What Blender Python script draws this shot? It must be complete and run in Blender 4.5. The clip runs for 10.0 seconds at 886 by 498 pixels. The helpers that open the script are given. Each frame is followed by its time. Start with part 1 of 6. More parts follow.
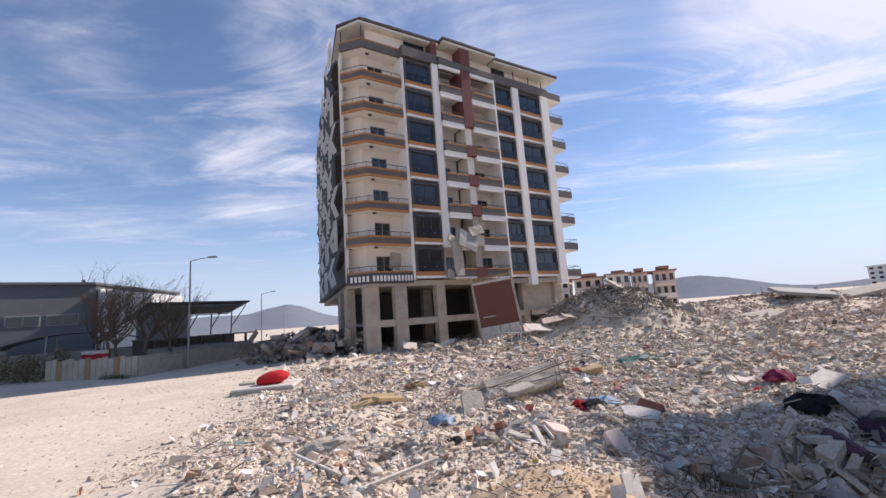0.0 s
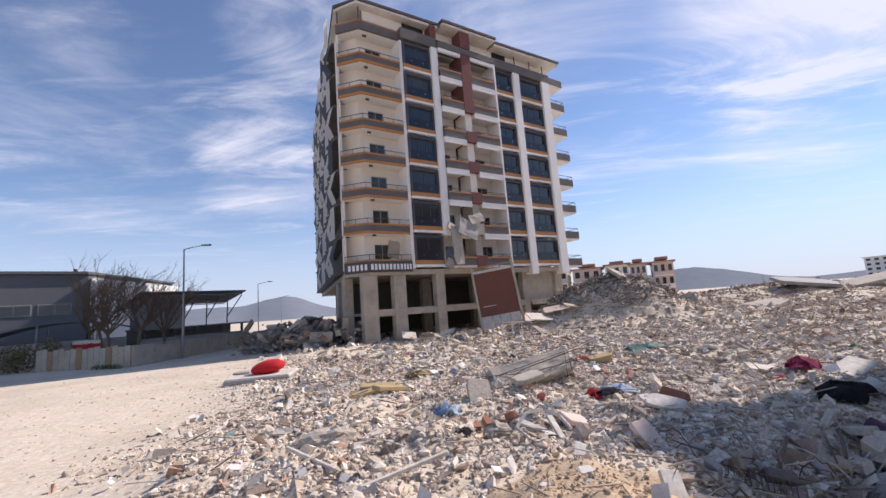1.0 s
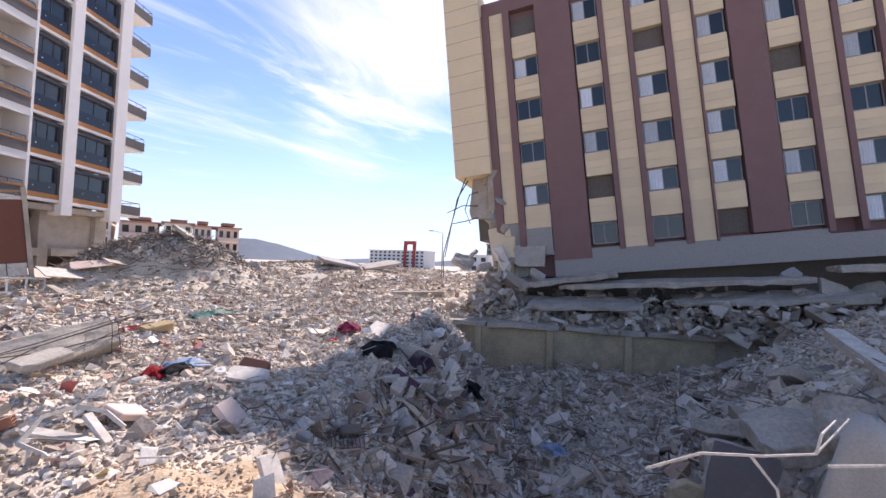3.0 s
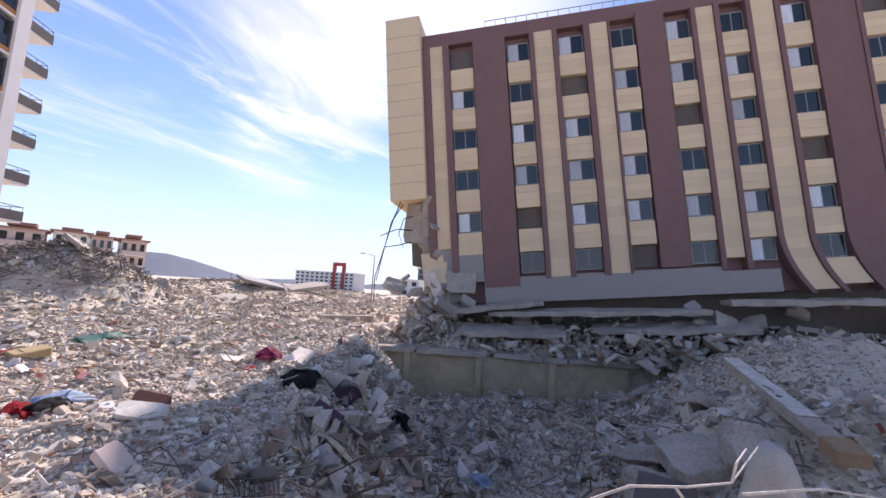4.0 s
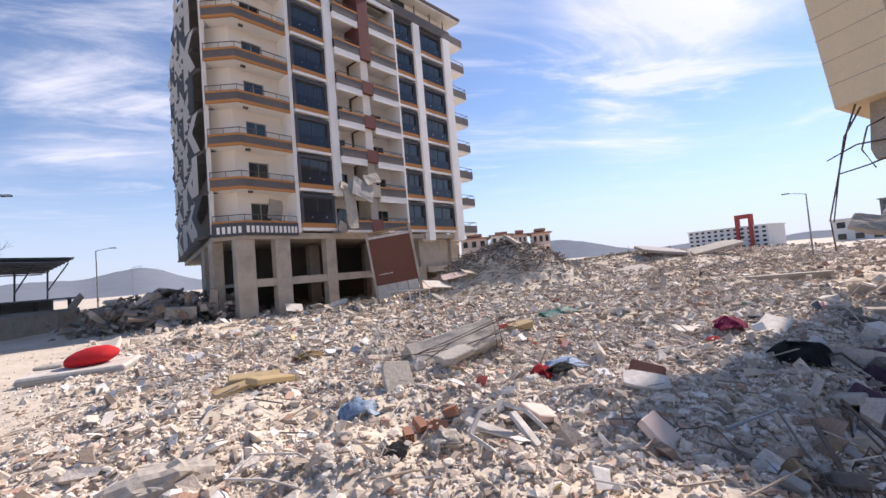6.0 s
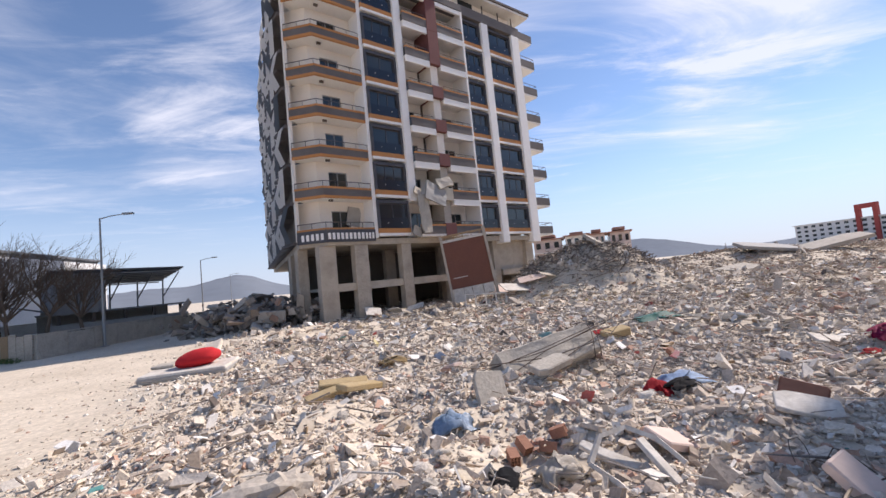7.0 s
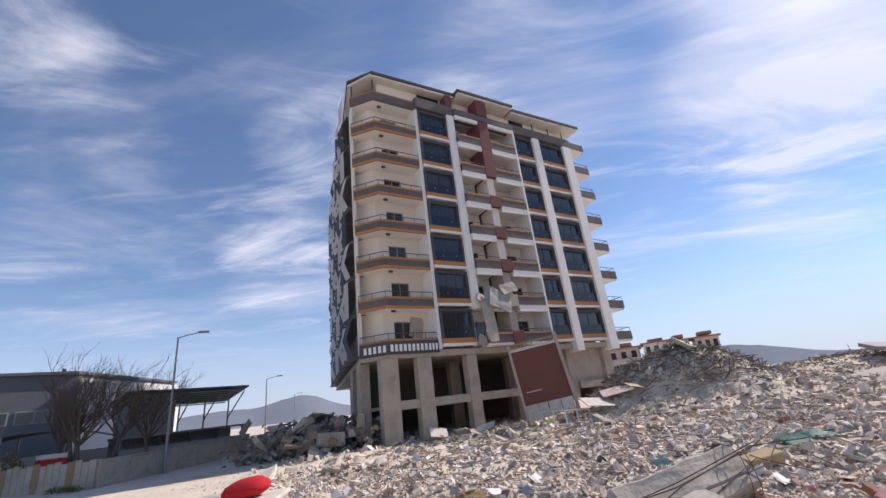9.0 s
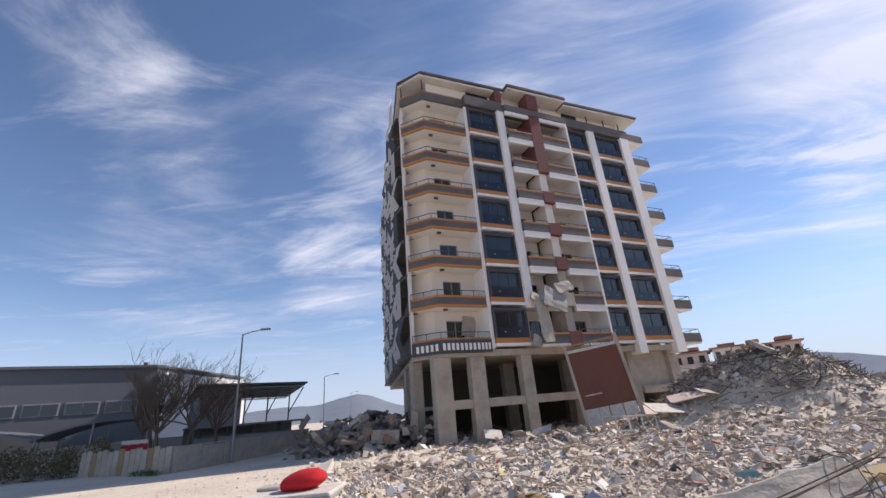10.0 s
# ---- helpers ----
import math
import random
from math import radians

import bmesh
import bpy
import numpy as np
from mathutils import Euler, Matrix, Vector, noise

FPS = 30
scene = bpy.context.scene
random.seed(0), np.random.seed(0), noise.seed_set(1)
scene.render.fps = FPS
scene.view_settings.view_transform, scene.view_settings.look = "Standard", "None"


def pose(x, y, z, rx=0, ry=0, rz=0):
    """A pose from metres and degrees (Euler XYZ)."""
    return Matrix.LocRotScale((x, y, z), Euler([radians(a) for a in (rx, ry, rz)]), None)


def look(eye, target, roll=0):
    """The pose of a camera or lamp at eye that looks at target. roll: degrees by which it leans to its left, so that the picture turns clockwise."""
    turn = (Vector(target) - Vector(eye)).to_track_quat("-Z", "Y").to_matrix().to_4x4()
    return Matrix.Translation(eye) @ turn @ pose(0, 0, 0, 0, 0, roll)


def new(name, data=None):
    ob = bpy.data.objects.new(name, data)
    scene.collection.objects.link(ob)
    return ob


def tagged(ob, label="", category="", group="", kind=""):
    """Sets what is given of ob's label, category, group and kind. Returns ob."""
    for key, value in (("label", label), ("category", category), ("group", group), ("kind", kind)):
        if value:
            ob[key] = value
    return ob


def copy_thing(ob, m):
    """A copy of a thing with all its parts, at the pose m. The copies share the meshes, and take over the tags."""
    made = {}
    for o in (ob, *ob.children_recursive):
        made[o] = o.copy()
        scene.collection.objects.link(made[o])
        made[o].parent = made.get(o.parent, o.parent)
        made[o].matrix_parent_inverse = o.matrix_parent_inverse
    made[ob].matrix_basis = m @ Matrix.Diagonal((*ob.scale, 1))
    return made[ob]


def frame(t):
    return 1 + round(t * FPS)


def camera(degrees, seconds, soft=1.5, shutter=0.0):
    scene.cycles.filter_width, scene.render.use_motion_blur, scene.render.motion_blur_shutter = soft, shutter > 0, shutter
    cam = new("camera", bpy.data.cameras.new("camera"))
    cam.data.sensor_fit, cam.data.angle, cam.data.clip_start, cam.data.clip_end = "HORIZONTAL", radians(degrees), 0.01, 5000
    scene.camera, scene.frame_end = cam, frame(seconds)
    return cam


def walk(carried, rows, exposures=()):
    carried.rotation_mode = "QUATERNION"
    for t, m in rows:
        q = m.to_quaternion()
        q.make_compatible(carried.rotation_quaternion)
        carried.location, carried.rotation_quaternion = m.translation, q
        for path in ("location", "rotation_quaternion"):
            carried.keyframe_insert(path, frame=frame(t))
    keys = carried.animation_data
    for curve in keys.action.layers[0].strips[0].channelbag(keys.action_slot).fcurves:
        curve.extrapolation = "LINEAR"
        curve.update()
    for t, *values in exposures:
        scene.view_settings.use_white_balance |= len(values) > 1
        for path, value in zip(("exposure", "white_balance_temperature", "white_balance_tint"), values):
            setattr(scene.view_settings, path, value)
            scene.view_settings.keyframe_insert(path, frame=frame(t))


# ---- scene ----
cam = camera(93.4, 10.0)
PATH = [
    (0, (0.275, 0.645, 2.074), (0.294, 2.62, 2.388), -4.2),
    (0.5, (0.221, 1.004, 2.009), (0.141, 2.97, 2.368), -4.1),
    (1, (0.084, 1.393, 1.903), (0.112, 3.374, 2.177), -4.2),
    (1.5, (-0.078, 1.714, 1.894), (0.15, 3.694, 2.065), -4.3),
    (2, (-0.077, 2.175, 1.795), (0.49, 4.091, 1.867), -3.5),
    (2.5, (-0.069, 2.436, 1.801), (1.061, 4.086, 1.812), -1.2),
    (3, (-0.057, 2.617, 1.847), (1.598, 3.736, 1.926), 2.1),
    (3.2, (-0.020, 2.713, 1.850), (1.750, 3.635, 1.987), 2.9),
    (4.3, (0.097, 2.853, 1.870), (1.902, 3.687, 2.083), 3.8),
    (4.5, (0.078, 2.972, 1.841), (1.782, 4.007, 2.001), 3.6),
    (5, (0.034, 3.357, 1.77), (1.384, 4.832, 1.826), 0.2),
    (5.5, (-0.084, 3.777, 1.751), (0.871, 5.533, 1.8), -3.3),
    (6, (-0.285, 4.075, 1.754), (0.258, 5.998, 1.846), -4.7),
    (6.2, (-0.266, 4.227, 1.746), (0.103, 6.189, 1.864), -5.3),
    (7.5, (-0.648, 4.949, 1.8), (-0.467, 6.935, 1.953), -5.7),
    (8, (-0.606, 5.326, 1.769), (-0.511, 7.302, 2.061), -6.2),
    (8.5, (-0.602, 5.606, 1.771), (-0.569, 7.549, 2.245), -6.7),
    (9, (-0.744, 5.909, 1.639), (-0.757, 7.787, 2.326), -6.8),
    (9.5, (-0.814, 6.179, 1.585), (-0.946, 8.012, 2.373), -5.5),
    (10, (-0.86, 6.393, 1.512), (-1.111, 8.242, 2.232), -5.0),
]
walk(cam, [(t, look(eye, target, roll)) for t, eye, target, roll in PATH],
     exposures=[(0, 0.14, 6450, 20), (1.5, 0.14, 6450, 21), (2.5, 0.36, 6450, 22), (3.0, 0.55, 6400, 24), (4.5, 0.48, 6400, 26), (5.0, 0.50, 6420, 24), (5.5, 0.40, 6450, 22), (6.0, 0.30, 6450, 21), (7.5, 0.18, 6400, 18), (9.0, 0.08, 6330, 18), (10, 0.08, 6330, 18)])

# ---- light ----
SUN_AZ, SUN_EL = 62.5, 42.0          # degrees: clockwise from +y, above the horizon


def sky():
    w = bpy.data.worlds.new("world")
    scene.world = w
    w.use_nodes = True
    nt = w.node_tree
    nt.nodes.clear()
    out = nt.nodes.new("ShaderNodeOutputWorld")
    bg = nt.nodes.new("ShaderNodeBackground")
    st = nt.nodes.new("ShaderNodeTexSky")
    st.sky_type = "NISHITA"
    st.sun_disc = False
    st.sun_elevation = radians(SUN_EL)
    st.sun_rotation = radians(SUN_AZ)
    st.air_density, st.dust_density, st.ozone_density = 1.0, 0.05, 3.0
    bg.inputs["Strength"].default_value = 0.125
    # wispy cirrus on a high flat layer
    tc = nt.nodes.new("ShaderNodeTexCoord")
    sep = nt.nodes.new("ShaderNodeSeparateXYZ")
    nt.links.new(tc.outputs["Generated"], sep.inputs[0])
    mz = nt.nodes.new("ShaderNodeMath")
    mz.operation = "MAXIMUM"
    nt.links.new(sep.outputs["Z"], mz.inputs[0])
    mz.inputs[1].default_value = 0.04
    com = nt.nodes.new("ShaderNodeCombineXYZ")
    for k, ax in enumerate("XY"):
        d = nt.nodes.new("ShaderNodeMath")
        d.operation = "DIVIDE"
        nt.links.new(sep.outputs[ax], d.inputs[0])
        nt.links.new(mz.outputs[0], d.inputs[1])
        nt.links.new(d.outputs[0], com.inputs[k])
    # where the cirrus is thickest: azimuth, elevation, reach in degrees, weight
    thick = None
    for caz, cel, reach, gain in ((46, 27, 15, 1.0), (42, 16, 8, 0.6), (-22, 20, 10, 0.7), (-23, 34, 6, 0.5), (-46, 30, 11, 0.5), (-53, 39, 9, 0.55), (15, 42, 16, 0.4)):
        d = nt.nodes.new("ShaderNodeVectorMath")
        d.operation = "DOT_PRODUCT"
        nt.links.new(tc.outputs["Generated"], d.inputs[0])
        ca, ce = radians(caz), radians(cel)
        d.inputs[1].default_value = (math.sin(ca) * math.cos(ce), math.cos(ca) * math.cos(ce), math.sin(ce))
        lobe = nt.nodes.new("ShaderNodeMapRange")
        lobe.interpolation_type = "SMOOTHSTEP"
        lobe.inputs[1].default_value, lobe.inputs[2].default_value = math.cos(radians(reach)), 1.0
        lobe.inputs[4].default_value = 0.15 * gain
        nt.links.new(d.outputs["Value"], lobe.inputs[0])
        if thick:
            add = nt.nodes.new("ShaderNodeMath")
            nt.links.new(thick, add.inputs[0])
            nt.links.new(lobe.outputs[0], add.inputs[1])
            thick = add.outputs[0]
        else:
            thick = lobe.outputs[0]
    facs = []
    for scale, rot, sx, lo, hi, dist in ((1.5, 25, 0.45, 0.50, 0.84, 1.2), (0.55, -20, 0.7, 0.50, 0.86, 0.6)):
        mp = nt.nodes.new("ShaderNodeMapping")
        mp.inputs["Rotation"].default_value = (0, 0, radians(rot))
        mp.inputs["Scale"].default_value = (sx, 1.0, 1.0)
        mp.inputs["Location"].default_value = (3.1, 1.7, 0)
        nz = nt.nodes.new("ShaderNodeTexNoise")
        nz.inputs["Scale"].default_value = scale
        nz.inputs["Detail"].default_value = 9
        nz.inputs["Roughness"].default_value = 0.62
        nz.inputs["Distortion"].default_value = dist
        mr = nt.nodes.new("ShaderNodeMapRange")
        mr.inputs[1].default_value, mr.inputs[2].default_value = lo, hi
        mr.interpolation_type = "SMOOTHSTEP"
        nt.links.new(com.outputs[0], mp.inputs[0])
        nt.links.new(mp.outputs[0], nz.inputs["Vector"])
        lift = nt.nodes.new("ShaderNodeMath")
        nt.links.new(nz.outputs["Fac"], lift.inputs[0])
        nt.links.new(thick, lift.inputs[1])
        nt.links.new(lift.outputs[0], mr.inputs[0])
        facs.append(mr.outputs[0])
    mu = nt.nodes.new("ShaderNodeMath")
    mu.operation = "ADD"
    mu.use_clamp = True
    nt.links.new(facs[0], mu.inputs[0])
    nt.links.new(facs[1], mu.inputs[1])
    amt = nt.nodes.new("ShaderNodeMath")
    amt.operation = "MULTIPLY"
    amt.inputs[1].default_value = 0.72
    nt.links.new(mu.outputs[0], amt.inputs[0])
    mix = nt.nodes.new("ShaderNodeMix")
    mix.data_type = "RGBA"
    mix.inputs["B"].default_value = (7.0, 7.2, 7.6, 1)
    up = nt.nodes.new("ShaderNodeMapRange")
    up.interpolation_type = "SMOOTHSTEP"
    up.inputs[1].default_value, up.inputs[2].default_value = 0.04, 0.30
    nt.links.new(sep.outputs["Z"], up.inputs[0])
    fade = nt.nodes.new("ShaderNodeMath")
    fade.operation = "MULTIPLY"
    nt.links.new(amt.outputs[0], fade.inputs[0])
    nt.links.new(up.outputs[0], fade.inputs[1])
    # pale haze towards the horizon
    low = nt.nodes.new("ShaderNodeMapRange")
    low.interpolation_type = "SMOOTHSTEP"
    low.inputs[1].default_value, low.inputs[2].default_value = -0.02, 0.28
    low.inputs[3].default_value, low.inputs[4].default_value = 0.85, 0.0
    nt.links.new(sep.outputs["Z"], low.inputs[0])
    haze = nt.nodes.new("ShaderNodeMix")
    haze.data_type = "RGBA"
    haze.inputs["B"].default_value = (4.0, 4.8, 6.1, 1)
    nt.links.new(low.outputs[0], haze.inputs["Factor"])
    nt.links.new(st.outputs[0], haze.inputs["A"])
    nt.links.new(fade.outputs[0], mix.inputs["Factor"])
    nt.links.new(haze.outputs["Result"], mix.inputs["A"])
    # bright veil of thin cloud round the sun
    dot = nt.nodes.new("ShaderNodeVectorMath")
    dot.operation = "DOT_PRODUCT"
    nt.links.new(tc.outputs["Generated"], dot.inputs[0])
    ra, re = radians(SUN_AZ), radians(SUN_EL)
    dot.inputs[1].default_value = (math.sin(ra) * math.cos(re), math.cos(ra) * math.cos(re), math.sin(re))
    ring = nt.nodes.new("ShaderNodeMapRange")
    ring.interpolation_type = "SMOOTHERSTEP"
    ring.inputs[1].default_value, ring.inputs[2].default_value = 0.92, 1.0
    ring.inputs[4].default_value = 0.4
    nt.links.new(dot.outputs["Value"], ring.inputs[0])
    veil = nt.nodes.new("ShaderNodeMix")
    veil.data_type = "RGBA"
    veil.inputs["B"].default_value = (10.5, 10.3, 10.0, 1)
    nt.links.new(ring.outputs[0], veil.inputs["Factor"])
    nt.links.new(mix.outputs["Result"], veil.inputs["A"])
    nt.links.new(veil.outputs["Result"], bg.inputs[0])
    nt.links.new(bg.outputs[0], out.inputs[0])


sky()
sun = new("sun", bpy.data.lights.new("sun", "SUN"))
sun.data.energy, sun.data.angle, sun.data.color = 4.8, radians(0.53), (1.0, 0.92, 0.80)
az, el = radians(SUN_AZ), radians(SUN_EL)
sun.matrix_world = look((math.sin(az) * math.cos(el) * 90, math.cos(az) * math.cos(el) * 90, math.sin(el) * 90), (0, 0, 0))

# ---- materials ----


def material(name, color, rough=0.8, metal=0.0, var=0.12, scale=3.0, bump=0.15, fine=40.0, second=None, amount=0.5,
             island=None, spec=0.4, objvar=0.0):
    """A procedural surface: base colour, stains on a large scale, grain on a fine one, bump."""
    m = bpy.data.materials.new(name)
    m.use_nodes = True
    nt = m.node_tree
    bs = nt.nodes["Principled BSDF"]
    bs.inputs["Roughness"].default_value = rough
    bs.inputs["Metallic"].default_value = metal
    bs.inputs["Specular IOR Level"].default_value = spec
    tc = nt.nodes.new("ShaderNodeTexCoord")
    big = nt.nodes.new("ShaderNodeTexNoise")
    big.inputs["Scale"].default_value = scale
    big.inputs["Detail"].default_value = 6
    big.inputs["Roughness"].default_value = 0.65
    small = nt.nodes.new("ShaderNodeTexNoise")
    small.inputs["Scale"].default_value = fine
    small.inputs["Detail"].default_value = 4
    for n in (big, small):
        nt.links.new(tc.outputs["Object"], n.inputs["Vector"])
    src = None
    if island:
        geo = nt.nodes.new("ShaderNodeNewGeometry")
        ramp = nt.nodes.new("ShaderNodeValToRGB")
        ramp.color_ramp.interpolation = "CONSTANT"
        els = ramp.color_ramp.elements
        els[0].position, els[0].color = 0, (*island[0][1], 1)
        els[1].position, els[1].color = island[1][0], (*island[1][1], 1)
        for p, c in island[2:]:
            e = els.new(p)
            e.color = (*c, 1)
        nt.links.new(geo.outputs["Random Per Island"], ramp.inputs[0])
        src = ramp.outputs[0]
    base = nt.nodes.new("ShaderNodeMix")
    base.data_type = "RGBA"
    r1 = nt.nodes.new("ShaderNodeMapRange")
    r1.inputs[1].default_value, r1.inputs[2].default_value = 0.4, 0.7
    r1.inputs[4].default_value = amount
    nt.links.new(big.outputs["Fac"], r1.inputs[0])
    nt.links.new(r1.outputs[0], base.inputs["Factor"])
    if src:
        nt.links.new(src, base.inputs["A"])
    else:
        base.inputs["A"].default_value = (*color, 1)
    sc = second or tuple(c * (1 - 2 * var) for c in color)
    base.inputs["B"].default_value = (*sc, 1)
    hsv = nt.nodes.new("ShaderNodeHueSaturation")
    nt.links.new(base.outputs["Result"], hsv.inputs["Color"])
    r2 = nt.nodes.new("ShaderNodeMapRange")
    r2.inputs[1].default_value, r2.inputs[2].default_value = 0.3, 0.7
    r2.inputs[3].default_value, r2.inputs[4].default_value = 1 - var, 1 + var
    nt.links.new(small.outputs["Fac"], r2.inputs[0])
    val = r2.outputs[0]
    if objvar:
        oi = nt.nodes.new("ShaderNodeObjectInfo")
        r3 = nt.nodes.new("ShaderNodeMapRange")
        r3.inputs[3].default_value, r3.inputs[4].default_value = 1 - objvar, 1 + objvar
        nt.links.new(oi.outputs["Random"], r3.inputs[0])
        mm = nt.nodes.new("ShaderNodeMath")
        mm.operation = "MULTIPLY"
        nt.links.new(val, mm.inputs[0])
        nt.links.new(r3.outputs[0], mm.inputs[1])
        val = mm.outputs[0]
    nt.links.new(val, hsv.inputs["Value"])
    nt.links.new(hsv.outputs[0], bs.inputs["Base Color"])
    if bump:
        add = nt.nodes.new("ShaderNodeMath")
        nt.links.new(big.outputs["Fac"], add.inputs[0])
        nt.links.new(small.outputs["Fac"], add.inputs[1])
        bp = nt.nodes.new("ShaderNodeBump")
        bp.inputs["Strength"].default_value = bump
        bp.inputs["Distance"].default_value = 0.03
        nt.links.new(add.outputs[0], bp.inputs["Height"])
        nt.links.new(bp.outputs[0], bs.inputs["Normal"])
    return m


RUBBLE = [(0, (0.66, 0.58, 0.48)), (0.16, (0.52, 0.44, 0.36)), (0.32, (0.72, 0.65, 0.56)), (0.44, (0.42, 0.34, 0.27)),
          (0.58, (0.58, 0.49, 0.39)), (0.70, (0.36, 0.30, 0.25)), (0.80, (0.78, 0.73, 0.66)), (0.87, (0.48, 0.30, 0.22)), (0.92, (0.24, 0.19, 0.15))]
GREYS = [(0, (0.54, 0.48, 0.41)), (0.2, (0.42, 0.36, 0.30)), (0.4, (0.62, 0.55, 0.47)), (0.6, (0.32, 0.27, 0.22)),
         (0.75, (0.68, 0.61, 0.53)), (0.86, (0.44, 0.33, 0.25)), (0.94, (0.76, 0.71, 0.64))]
HEAP = [(0, (0.30, 0.26, 0.22)), (0.25, (0.22, 0.185, 0.155)), (0.45, (0.42, 0.37, 0.31)), (0.62, (0.16, 0.13, 0.11)), (0.80, (0.52, 0.46, 0.39)), (0.92, (0.30, 0.19, 0.14))]
TANGLE = [(0, (0.40, 0.33, 0.26)), (0.22, (0.26, 0.20, 0.155)), (0.38, (0.56, 0.49, 0.40)), (0.55, (0.42, 0.27, 0.19)), (0.66, (0.66, 0.60, 0.52)), (0.82, (0.17, 0.14, 0.125)), (0.89, (0.30, 0.20, 0.20)), (0.93, (0.76, 0.72, 0.66))]
